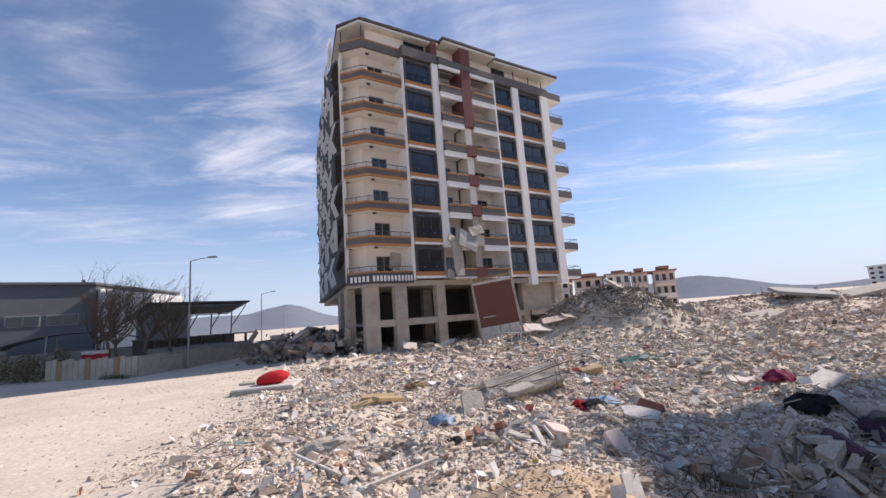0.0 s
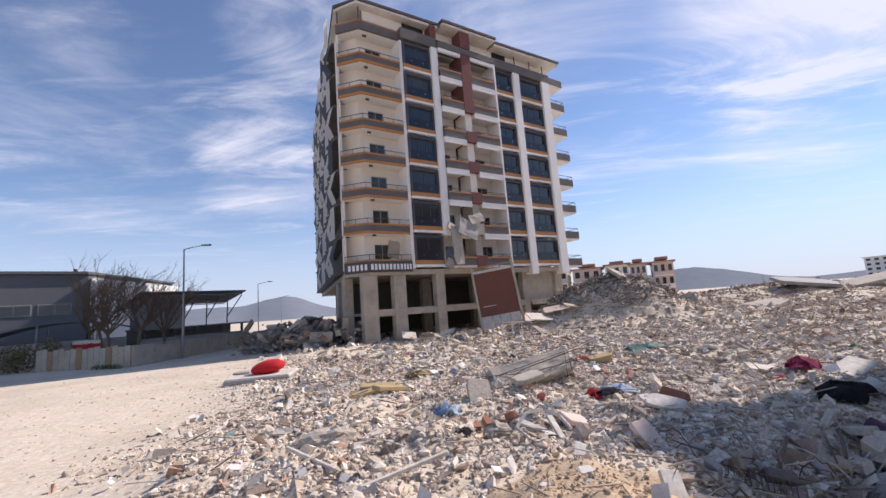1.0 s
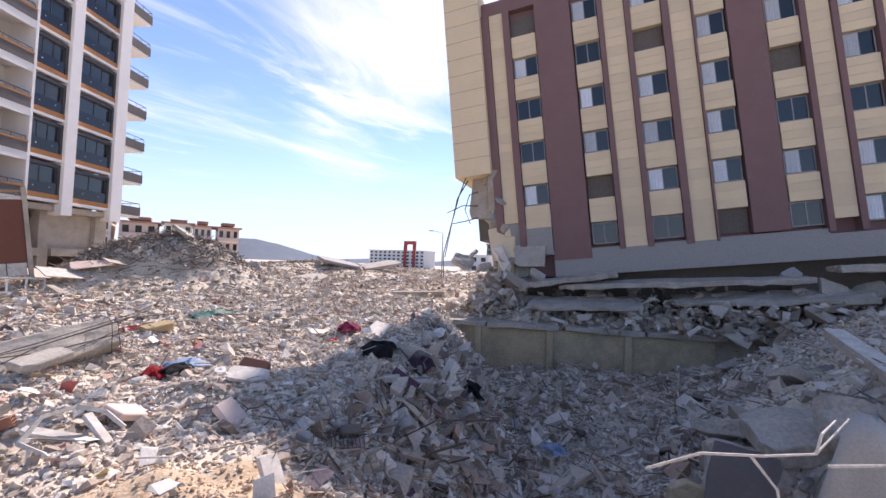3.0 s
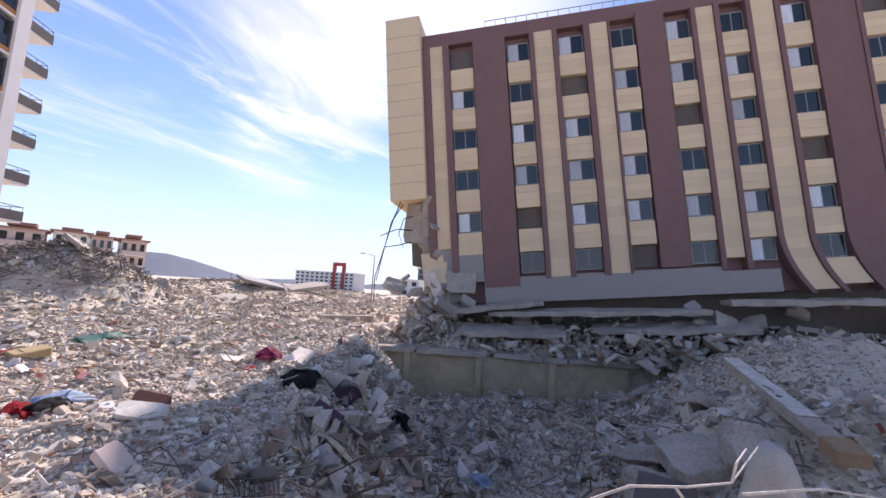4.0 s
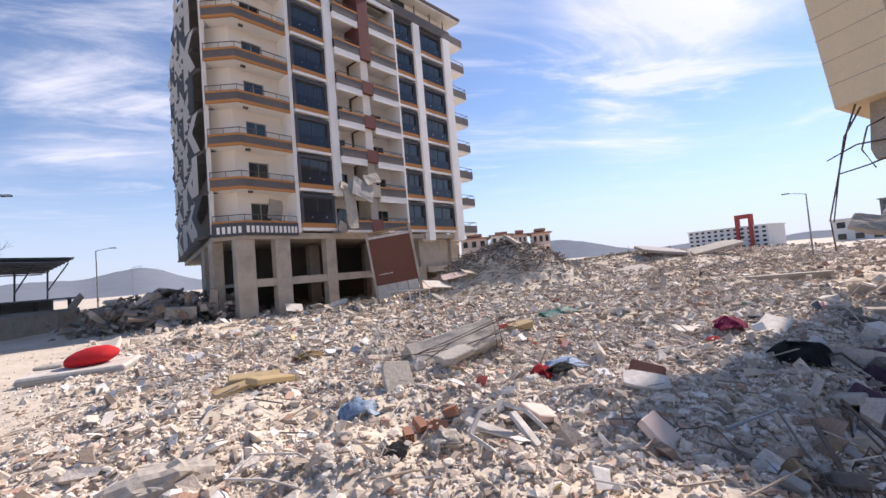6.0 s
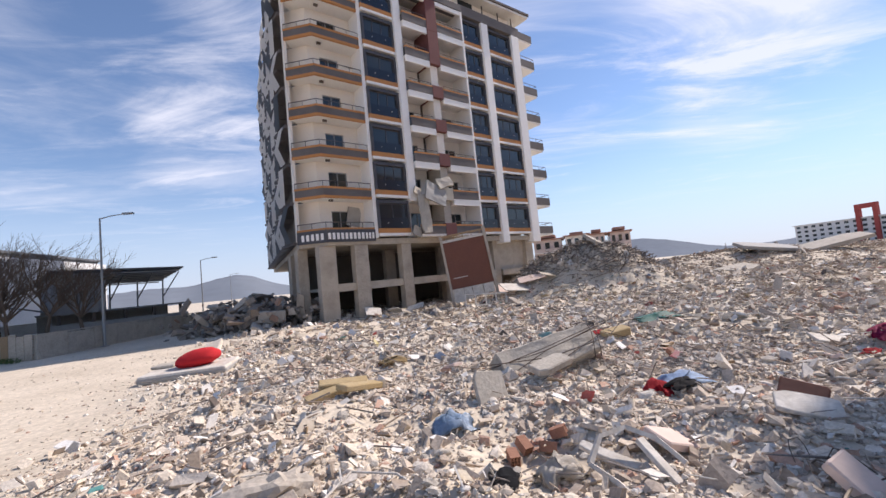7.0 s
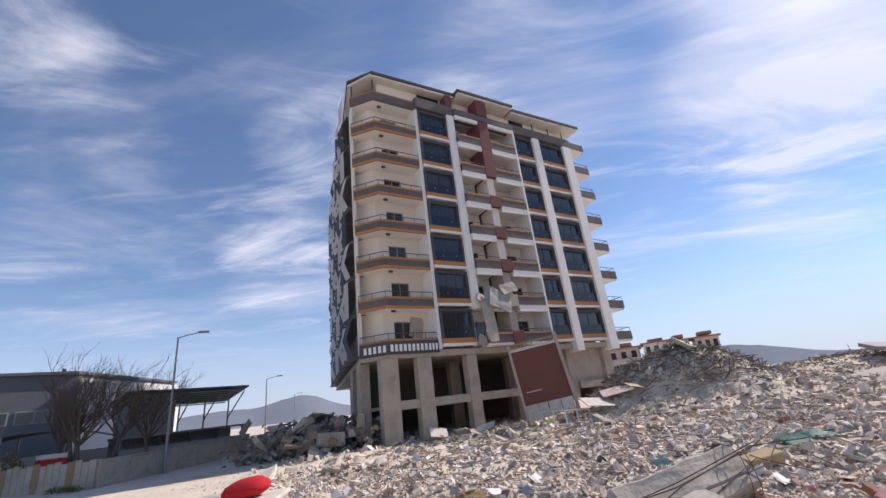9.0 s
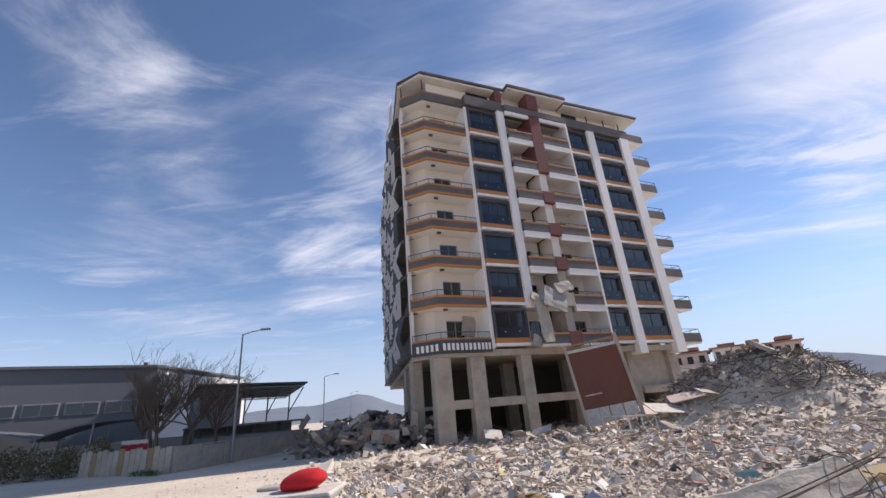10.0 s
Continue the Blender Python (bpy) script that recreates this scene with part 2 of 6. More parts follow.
M = dict(
    heaprubble=material("dark tangled heap debris", (0.3, 0.3, 0.3), 0.92, island=HEAP, var=0.16, scale=1.3, fine=25, second=(0.22, 0.19, 0.16), amount=0.4, bump=0.3),
    tangle=material("mixed household debris", (0.3, 0.3, 0.3), 0.88, island=TANGLE, var=0.18, scale=2.0, fine=30, second=(0.44, 0.375, 0.30), amount=0.45, bump=0.3),
    greycloth=material("dusty grey sheet cloth", (0.46, 0.44, 0.40), 0.9, var=0.1, scale=3, fine=40, second=(0.36, 0.34, 0.30), bump=0.2),
    ground=material("pale dusty ground", (0.63, 0.55, 0.44), 0.95, var=0.16, scale=0.28, fine=9, second=(0.45, 0.38, 0.29), amount=0.75, bump=0.6),
    dirt=material("sandy bare earth", (0.50, 0.38, 0.26), 0.95, var=0.14, scale=1.8, fine=25, second=(0.40, 0.30, 0.21), bump=0.6),
    stone=material("pale broken stone", (0.58, 0.53, 0.46), 0.93, var=0.12, scale=2.5, fine=18, second=(0.46, 0.41, 0.35), bump=0.35, objvar=0.28),
    rubble=material("broken masonry", (0.5, 0.5, 0.5), 0.92, island=RUBBLE, var=0.16, scale=1.5, fine=30, second=(0.40, 0.35, 0.29), amount=0.35, bump=0.3),
    greyrubble=material("grey broken concrete", (0.4, 0.4, 0.4), 0.92, island=GREYS, var=0.16, scale=1.2, fine=25, second=(0.40, 0.34, 0.28), amount=0.35, bump=0.3),
    litter=material("scattered litter", (0.5, 0.5, 0.5), 0.7, island=[(0, (0.75, 0.73, 0.70)), (0.4, (0.64, 0.60, 0.54)), (0.66, (0.5, 0.42, 0.3)), (0.82, (0.33, 0.26, 0.2)), (0.90, (0.2, 0.28, 0.42)), (0.92, (0.45, 0.10, 0.09)), (0.94, (0.10, 0.28, 0.26)), (0.96, (0.05, 0.05, 0.06)), (0.985, (0.56, 0.46, 0.18))], bump=0.1),
    stick=material("splintered wood and pipe", (0.4, 0.4, 0.4), 0.85, island=[(0, (0.42, 0.33, 0.24)), (0.35, (0.28, 0.22, 0.17)), (0.6, (0.62, 0.58, 0.52)), (0.8, (0.16, 0.13, 0.11))], bump=0.2),
    darkstick=material("dark splinters", (0.2, 0.2, 0.2), 0.9, island=[(0, (0.14, 0.11, 0.09)), (0.4, (0.22, 0.18, 0.15)), (0.75, (0.36, 0.31, 0.26))], bump=0.1),
    dirtyconcrete=material("dirty grey concrete", (0.46, 0.41, 0.35), 0.93, var=0.16, scale=1.1, fine=14, second=(0.30, 0.265, 0.22), amount=0.8, bump=0.45),
    rebar=material("rusty reinforcing steel", (0.12, 0.088, 0.07), 0.8, metal=0.3, var=0.2, second=(0.19, 0.145, 0.115), fine=60),
    paint=material("white facade paint", (0.86, 0.83, 0.79), 0.85, var=0.04, scale=0.6, fine=15, second=(0.77, 0.73, 0.69), amount=0.4, bump=0.08),
    cream=material("cream facade render", (0.82, 0.75, 0.66), 0.88, var=0.04, scale=0.5, fine=15, second=(0.76, 0.68, 0.58), amount=0.5, bump=0.08),
    grey=material("dark grey balcony band", (0.125, 0.11, 0.105), 0.8, var=0.08, scale=0.8, fine=20, second=(0.20, 0.18, 0.17), bump=0.08),
    orange=material("ochre orange trim", (0.50, 0.22, 0.07), 0.75, var=0.1, scale=1.2, fine=20, second=(0.42, 0.20, 0.09)),
    maroon=material("maroon render", (0.16, 0.060, 0.055), 0.8, var=0.08, scale=0.7, fine=20, second=(0.20, 0.085, 0.075)),
    charcoal=material("charcoal bay frame", (0.075, 0.075, 0.085), 0.7, var=0.08, scale=1.0, fine=20, bump=0.05),
    black=material("black glossy balustrade", (0.012, 0.016, 0.025), 0.18, var=0.05, bump=0.0, spec=0.5),
    beige=material("bare beige concrete", (0.46, 0.40, 0.325), 0.9, var=0.14, scale=0.9, fine=16, second=(0.31, 0.265, 0.21), amount=0.8, bump=0.3),
    # low albedo carries the shade of interiors; also used on debris slabs
    dark=material("dark plaster and painted interior shade", (0.16, 0.14, 0.12), 0.95, var=0.15, scale=0.8, fine=12),
    concrete=material("weathered grey concrete", (0.46, 0.42, 0.36), 0.92, var=0.15, scale=1.6, fine=16, second=(0.33, 0.29, 0.24), amount=0.7, bump=0.4),
    pitwall=material("damp yellowish concrete", (0.52, 0.43, 0.28), 0.92, var=0.14, scale=0.9, fine=14, second=(0.30, 0.26, 0.18), amount=0.8, bump=0.4),
    panel=material("tan facade panel", (0.76, 0.61, 0.40), 0.8, var=0.05, scale=0.8, fine=18, second=(0.67, 0.55, 0.37), bump=0.06, objvar=0.06),
    plum=material("plum brown cladding", (0.215, 0.125, 0.118), 0.75, var=0.08, scale=0.6, fine=15, second=(0.25, 0.155, 0.145), bump=0.05),
    slate=material("slate grey plinth", (0.33, 0.32, 0.305), 0.85, var=0.1, scale=0.6, fine=14, second=(0.34, 0.33, 0.31), bump=0.15),
    glass=material("dark reflecting window glass", (0.02, 0.028, 0.032), 0.06, var=0.02, bump=0.0, spec=0.7),
    curtain=material("pale window curtain", (0.62, 0.66, 0.70), 0.9, var=0.08, scale=2, fine=8, objvar=0.25),
    frame=material("grey window frame", (0.30, 0.30, 0.30), 0.5, var=0.04, bump=0.02),
    rail=material("thin dark rail", (0.12, 0.10, 0.09), 0.5, metal=0.4, var=0.05, bump=0.0),
    steel=material("galvanised steel", (0.30, 0.31, 0.32), 0.5, metal=0.6, var=0.08, scale=1.5, bump=0.05),
    roof=material("dark roof sheet", (0.10, 0.075, 0.065), 0.7, var=0.1, scale=0.8, fine=10),
    soffit=material("pale soffit boards", (0.70, 0.67, 0.62), 0.85, var=0.08, scale=0.9, fine=10, second=(0.5, 0.43, 0.36)),
    shedgrey=material("grey profiled sheet", (0.13, 0.14, 0.155), 0.6, var=0.06, scale=0.5, fine=8, bump=0.05),
    shedwhite=material("white sheet wall", (0.70, 0.71, 0.72), 0.7, var=0.05, scale=0.5, fine=8, bump=0.05),
    brown=material("rust brown sheet panel", (0.17, 0.065, 0.040), 0.65, var=0.08, scale=0.9, fine=12, second=(0.14, 0.055, 0.038), bump=0.08),
    white=material("dusty white board", (0.64, 0.60, 0.54), 0.85, var=0.14, scale=2.6, fine=16, second=(0.44, 0.385, 0.315), amount=0.75, bump=0.2),
    red=material("red plush fabric", (0.52, 0.018, 0.022), 0.9, var=0.12, scale=4, fine=50, second=(0.40, 0.012, 0.02), bump=0.25),
    redcloth=material("crumpled red cloth", (0.45, 0.02, 0.03), 0.9, var=0.12, scale=5, fine=40),
    blue=material("pale blue cloth", (0.42, 0.55, 0.74), 0.85, var=0.12, scale=5, fine=30, second=(0.62, 0.68, 0.76)),
    bluebag=material("hazy blue plastic", (0.30, 0.42, 0.58), 0.35, var=0.1, scale=4, fine=20, second=(0.5, 0.56, 0.62), bump=0.3),
    teal=material("dusty teal tarpaulin", (0.05, 0.22, 0.19), 0.6, var=0.15, scale=2, fine=14, second=(0.2, 0.3, 0.27), bump=0.3),
    magenta=material("magenta fabric", (0.30, 0.015, 0.085), 0.85, var=0.12, scale=4, fine=30),
    purple=material("dull violet upholstery", (0.10, 0.055, 0.085), 0.85, var=0.15, scale=3, fine=30, second=(0.06, 0.04, 0.05)),
    blackcloth=material("black cloth", (0.02, 0.02, 0.024), 0.9, var=0.15, scale=3, fine=30),
    yellow=material("yellow foam", (0.42, 0.32, 0.18), 0.9, var=0.12, scale=3, fine=30, second=(0.38, 0.26, 0.10), bump=0.3),
    terracotta=material("terracotta brick", (0.34, 0.17, 0.11), 0.9, var=0.12, scale=4, fine=40, bump=0.2),
    wood=material("raw timber", (0.34, 0.23, 0.13), 0.8, var=0.15, scale=2, fine=24, second=(0.24, 0.16, 0.09)),
    bark=material("bare branch bark", (0.16, 0.12, 0.09), 0.95, var=0.15, scale=3, fine=30),
    hedge=material("dry hedge leaves", (0.1, 0.1, 0.05), 0.85, island=[(0, (0.14, 0.13, 0.06)), (0.35, (0.24, 0.18, 0.11)), (0.7, (0.10, 0.12, 0.04)), (0.82, (0.32, 0.24, 0.15))], bump=0.0),
    green=material("green weed leaves", (0.1, 0.1, 0.05), 0.8, island=[(0, (0.07, 0.12, 0.03)), (0.5, (0.10, 0.15, 0.05)), (0.8, (0.05, 0.09, 0.02))], bump=0.0),
    # pale blue-grey: distance haze is mixed into the hill colour
    hill=material("far wooded hill with painted haze", (0.19, 0.215, 0.25), 1.0, var=0.05, scale=0.006, fine=0.03, second=(0.22, 0.245, 0.275), bump=0.0, spec=0.0),
    pinkwall=material("faded pink facade", (0.66, 0.52, 0.45), 0.85, var=0.06, scale=0.4, fine=8),
    farwhite=material("far white facade", (0.66, 0.66, 0.66), 0.85, var=0.04, scale=0.3, fine=5),
    farred=material("far red cladding", (0.36, 0.07, 0.06), 0.8, var=0.06, scale=0.4, fine=5),
    tile=material("clay roof tile", (0.40, 0.22, 0.16), 0.9, var=0.12, scale=0.6, fine=12),
)

# ---- small building tools ----


def mesh_object(name, bm, mat, smooth=False):
    me = bpy.data.meshes.new(name)
    bm.to_mesh(me)
    bm.free()
    me.materials.append(M[mat])
    if smooth:
        for p in me.polygons:
            p.use_smooth = True
    return new(name, me)


def part(name, bm, mat, parent, label="", smooth=False):
    ob = mesh_object(name, bm, mat, smooth)
    ob.parent = parent
    if label:
        ob["label"] = label
    return ob


def thing(name, m, label, category, group="", kind=""):
    ob = new(name)
    ob.matrix_world = m
    return tagged(ob, label, category, group, kind)


def box(bm, x0, x1, y0, y1, z0, z1, m=None):
    vs = [bm.verts.new((x, y, z)) for z in (z0, z1) for y in (y0, y1) for x in (x0, x1)]
    for f in ((0, 2, 3, 1), (4, 5, 7, 6), (0, 1, 5, 4), (2, 6, 7, 3), (0, 4, 6, 2), (1, 3, 7, 5)):
        bm.faces.new([vs[i] for i in f])
    if m is not None:
        bmesh.ops.transform(bm, matrix=m, verts=vs)
    return vs


def boxes(*rows):
    bm = bmesh.new()
    for r in rows:
        box(bm, *r)
    return bm


def soft_box(x0, x1, y0, y1, z0, z1, r=0.02, seg=1):
    bm = boxes((x0, x1, y0, y1, z0, z1))
    bmesh.ops.bevel(bm, geom=bm.edges[:], offset=r, segments=seg, profile=0.5, affect="EDGES")
    return bm


def prism(points, z0, z1):
    """An upright solid over a plan outline."""
    bm = bmesh.new()
    a = [bm.verts.new((x, y, z0)) for x, y in points]
    b = [bm.verts.new((x, y, z1)) for x, y in points]
    n = len(points)
    bm.faces.new(a[::-1])
    bm.faces.new(b)
    for i in range(n):
        bm.faces.new((a[i], a[(i + 1) % n], b[(i + 1) % n], b[i]))
    bmesh.ops.recalc_face_normals(bm, faces=bm.faces[:])
    return bm


def tube(bm, pts, r0, r1=None, n=6):
    """A round bar along points, tapering from r0 to r1."""
    r1 = r0 if r1 is None else r1
    pts = [Vector(p) for p in pts]
    rings = []
    for i, p in enumerate(pts):
        d = (pts[min(i + 1, len(pts) - 1)] - pts[max(i - 1, 0)]).normalized()
        q = d.to_track_quat("Z", "Y")
        r = r0 + (r1 - r0) * i / max(1, len(pts) - 1)
        rings.append([bm.verts.new(p + q @ Vector((r * math.cos(a * 2 * math.pi / n), r * math.sin(a * 2 * math.pi / n), 0))) for a in range(n)])
    for a, b in zip(rings, rings[1:]):
        for i in range(n):
            bm.faces.new((a[i], a[(i + 1) % n], b[(i + 1) % n], b[i]))
    bm.faces.new(rings[0][::-1])
    bm.faces.new(rings[-1])


def offset_line(pts, d):
    """A plan polyline moved d to its left."""
    out = []
    for i, p in enumerate(pts):
        p = Vector(p)
        ns = []
        if i > 0:
            e = (p - Vector(pts[i - 1])).normalized()
            ns.append(Vector((-e.y, e.x)))
        if i < len(pts) - 1:
            e = (Vector(pts[i + 1]) - p).normalized()
            ns.append(Vector((-e.y, e.x)))
        n = sum(ns, Vector((0, 0))) / len(ns)
        n = n / max(0.3, n.length_squared) if len(ns) == 2 else n
        out.append(tuple(p + n * d))
    return out


def strip(pts, d0, d1, z0, z1):
    """A band along a plan polyline between two offsets and two heights."""
    return prism(offset_line(pts, d0) + offset_line(pts, d1)[::-1], z0, z1)

# ---- terrain ----


def smooth(a, b, x):
    t = np.clip((x - a) / (b - a), 0, 1)
    return t * t * (3 - 2 * t)


def hump(x, y, cx, cy, rx, ry, h, turn=0.0):
    c, s = math.cos(turn), math.sin(turn)
    u, v = (x - cx) * c + (y - cy) * s, -(x - cx) * s + (y - cy) * c
    return h * np.exp(-((u / rx) ** 2 + (v / ry) ** 2))


def lumps(x, y, k=1.0):
    return (np.sin(x * 1.3 * k + 1.7 * np.sin(y * 0.9 * k)) * np.cos(y * 1.1 * k + 1.3 * np.sin(x * 0.7 * k)) +
            0.5 * np.sin(x * 2.9 * k + y * 2.3 * k + 1.9) * np.cos(y * 3.1 * k - x * 1.7 * k))


def field(x, y):
    """How much a place is covered with rubble, 0 on the cleared street, 1 in the field."""
    edge = -3.4 - 0.26 * np.clip(y - 2, -6, 32)
    return smooth(-2.6, 2.6, x - edge + 0.5 * np.sin(y * 0.8)) ** 1.6


def pit(x, y):
    q = np.maximum((x - 2.3) * 0.55 - (y - 5.6) * 0.834, (x - 1.9) * 0.387 - (y - 7.0) * 0.922)
    return smooth(0.0, 4.2, q) * smooth(-7, 4, y) * smooth(2.0, 6.5, x + 0.3 * y)


def height(x, y):
    x, y = np.asarray(x, float), np.asarray(y, float)
    z = -0.6 + hump(x, y, 0.3, 0.0, 5.5, 6.5, 0.65)
    f = field(x, y)
    z = z + f * (0.20 + 0.13 * lumps(x, y, 0.8) + 0.07 * lumps(x, y, 2.3))
    z = z + hump(x, y, 12.4, 38.4, 4.2, 3.4, 3.0) + hump(x, y, 16.4, 36.0, 3.4, 3.2, 2.5) + hump(x, y, 22, 40, 6, 6, 0.9)
    z = z + hump(x, y, 47, 50, 11, 8, 1.4) + hump(x, y, 37.5, 49.5, 6, 5, 0.9) + hump(x, y, 38, 30, 10, 7, 0.25) + hump(x, y, 33, 60, 14, 10, 1.5) + hump(x, y, 85, 66, 26, 22, 1.5)
    z = z - f * hump(x, y, 0, 31, 10, 7, 0.30, 0.5)
    side = (x - 20.7) * 0.925 + (y - 17.1) * 0.38
    z = z - 3.5 * pit(x, y) * (1 - smooth(0.25, 0.7, side)) - 0.65 * smooth(0.25, 0.7, side) * smooth(30, 17, y) * smooth(70, 45, x) * smooth(-8, 0, y)
    z = z + pit(x, y) * 0.3 * lumps(x, y, 0.7)
    z = z + hump(x, y, 21, -1.5, 5, 5.5, 2.6) + hump(x, y, 12.5, -2.0, 4.0, 3.5, 1.4) + hump(x, y, 11.6, 0.9, 2.8, 2.5, 2.3)
    z = z + hump(x, y, 1.5, 5.9, 1.0, 1.0, 0.12)
    far = smooth(90, 220, np.hypot(x, y))
    return z * (1 - far) - 0.6 * far


def steps(lo, hi, fine, far):
    a = list(np.arange(lo, hi, fine))
    d, p = fine, hi
    while p < far:
        a.append(p)
        d *= 1.16
        p += d
    d, p = fine, lo
    while p > -far:
        d *= 1.16
        p -= d
        a.insert(0, p)
    return np.array(a)


def grid_mesh(name, X, Y, Z):
    ny, nx = X.shape
    me = bpy.data.meshes.new(name)
    v = np.stack([X, Y, Z], -1).reshape(-1, 3)
    i = np.arange((ny - 1) * (nx - 1))
    a = i // (nx - 1) * nx + i % (nx - 1)
    q = np.stack([a, a + 1, a + 1 + nx, a + nx], -1)
    fill(me, v, q)
    return me


def fill(me, v, q):
    """Put numpy vertices and equal-sided faces into a mesh."""
    n, k = q.shape
    me.vertices.add(len(v))
    me.vertices.foreach_set("co", np.ascontiguousarray(v, np.float32).ravel())
    me.loops.add(n * k)
    me.loops.foreach_set("vertex_index", np.ascontiguousarray(q, np.int32).ravel())
    me.polygons.add(n)
    me.polygons.foreach_set("loop_start", np.arange(0, n * k, k, dtype=np.int32))
    me.update(calc_edges=True)
    me.validate()
    me.shade_flat()


gx, gy = np.meshgrid(steps(-10, 30, 0.22, 2600), steps(-5, 34, 0.22, 2600))
ground = new("ground", grid_mesh("ground", gx, gy, height(gx, gy)))
ground.data.materials.append(M["ground"])
for p in ground.data.polygons:
    p.use_smooth = True
tagged(ground, "pale dusty earth, cleared as a street and strewn with debris", "ground", kind="structure")

# ---- the tall apartment tower ----
TOWER = pose(-1.7, 36.2, 0, 0, 0, 32)
H0, SH, NST = 5.3, 2.95, 7           # first floor level, storey height, storeys with balconies
tower = thing("apartment_tower", TOWER, "tall white apartment tower with dark bays and cracked lower storeys", "building")
CORNER = [(-5.65, 1.6), (-4.2, 0.0), (-0.45, 0.0)]
DEEP, SLANT = 32.5, 0.23


def flank(y):
    return -5.65 + SLANT * (y - 1.6)


def rail_run(pts, z0, z1):
    bm = bmesh.new()
    for (ax, ay), (bx, by) in zip(pts, pts[1:]):
        n = max(2, int(math.hypot(bx - ax, by - ay) / 0.75))
        tube(bm, [(ax, ay, z1), (bx, by, z1)], 0.03, n=5)
        for i in range(n + 1):
            x, y = ax + (bx - ax) * i / n, ay + (by - ay) * i / n
            tube(bm, [(x, y, z0), (x, y, z1)], 0.022, n=4)
    return bm


def lattice(xs, zs, solid, y0, y1):
    """One connected plate between y0 and y1 over a grid, with holes where solid(i, j) is false."""
    bm = bmesh.new()
    cells = {(i, j) for i in range(len(xs) - 1) for j in range(len(zs) - 1) if solid(i, j)}
    keep = {}

    def v(i, j, y):
        if (i, j, y) not in keep:
            keep[i, j, y] = bm.verts.new((xs[i], y, zs[j]))
        return keep[i, j, y]

    for i, j in cells:
        bm.faces.new((v(i, j, y0), v(i + 1, j, y0), v(i + 1, j + 1, y0), v(i, j + 1, y0)))
        bm.faces.new((v(i, j + 1, y1), v(i + 1, j + 1, y1), v(i + 1, j, y1), v(i, j, y1)))
        for di, dj, a, b in ((-1, 0, (i, j), (i, j + 1)), (1, 0, (i + 1, j + 1), (i + 1, j)), (0, -1, (i + 1, j), (i, j)), (0, 1, (i, j + 1), (i + 1, j + 1))):
            if (i + di, j + dj) not in cells:
                bm.faces.new((v(*a, y0), v(*b, y0), v(*b, y1), v(*a, y1)))
    return bm


def wall_with_hole(x0, x1, y0, y1, z0, z1, hx0, hx1, hz0, hz1):
    zs = [z0, hz0, hz1, z1] if hz0 > z0 else [z0, hz1, z1]
    row = len(zs) - 3
    return lattice([x0, hx0, hx1, x1], zs, lambda i, j: not (i == 1 and j == row), y0, y1)


def window_unit(parent, x0, x1, y, z0, z1, leaves=2, curtain=False, fr="frame"):
    xs = [x0, x0 + 0.06]
    for i in range(1, leaves):
        c = x0 + (x1 - x0) * i / leaves
        xs += [c - 0.03, c + 0.03]
    xs += [x1 - 0.06, x1]
    w = part("window", lattice(xs, [z0, z0 + 0.06, z1 - 0.06, z1], lambda i, j: i % 2 == 0 or j != 1, y - 0.04, y + 0.04), fr, parent)
    for i in range(leaves):
        a, b = x0 + (x1 - x0) * i / leaves + 0.04, x0 + (x1 - x0) * (i + 1) / leaves - 0.04
        part("pane", boxes((a, b, y - 0.008, y + 0.008, z0 + 0.05, z1 - 0.05)), "glass", w)
    if curtain:
        a, b = x0 + 0.08, x0 + (x1 - x0) * 0.5
        part("curtain", curtain_mesh(a, b, y - 0.05, z0 + 0.07, z1 - 0.07), "curtain", w)
    return w


def curtain_mesh(a, b, y, z0, z1):
    bm = bmesh.new()
    n = 10
    top = [bm.verts.new((a + (b - a) * i / n, y + 0.012 * (-1) ** i, z1)) for i in range(n + 1)]
    bot = [bm.verts.new((a + (b - a) * i / n, y + 0.016 * (-1) ** i, z0)) for i in range(n + 1)]
    for i in range(n):
        bm.faces.new((bot[i], bot[i + 1], top[i + 1], top[i]))
    return bm


def dark_bay(x0, x1, k, y=-0.25):
    f = H0 + SH * k
    bay = part("bay", boxes((x0, x0 + 0.18, y, 0.6, f + 0.6, f + 2.78), (x1 - 0.18, x1, y, 0.6, f + 0.6, f + 2.78),
                            (x0 + 0.18, x1 - 0.18, y, 0.6, f + 2.55, f + 2.78)), "charcoal", tower, "charcoal bay frame")
    part("balustrade", boxes((x0 + 0.18, x1 - 0.18, y + 0.03, y + 0.09, f + 0.6, f + 1.42)), "black", bay)
    part("trim", boxes((x0, x1, y - 0.03, 0.6, f + 0.24, f + 0.6)), "orange", bay)
    part("sill", boxes((x0, x1, y - 0.06, 0.6, f + 0.04, f + 0.24)), "paint", bay)
    window_unit(bay, x0 + 0.2, x1 - 0.2, y + 0.22, f + 0.6, f + 2.55, 2 + (k % 2), fr="charcoal")
    for sx in (0.3, 0.72):
        bm = bmesh.new()
        bmesh.ops.create_icosphere(bm, subdivisions=1, radius=0.035, matrix=Matrix.Translation((x0 + (x1 - x0) * sx, y + 0.0, f + 1.0 + 0.08 * sx)))
        part("stud", bm, "paint", bay)


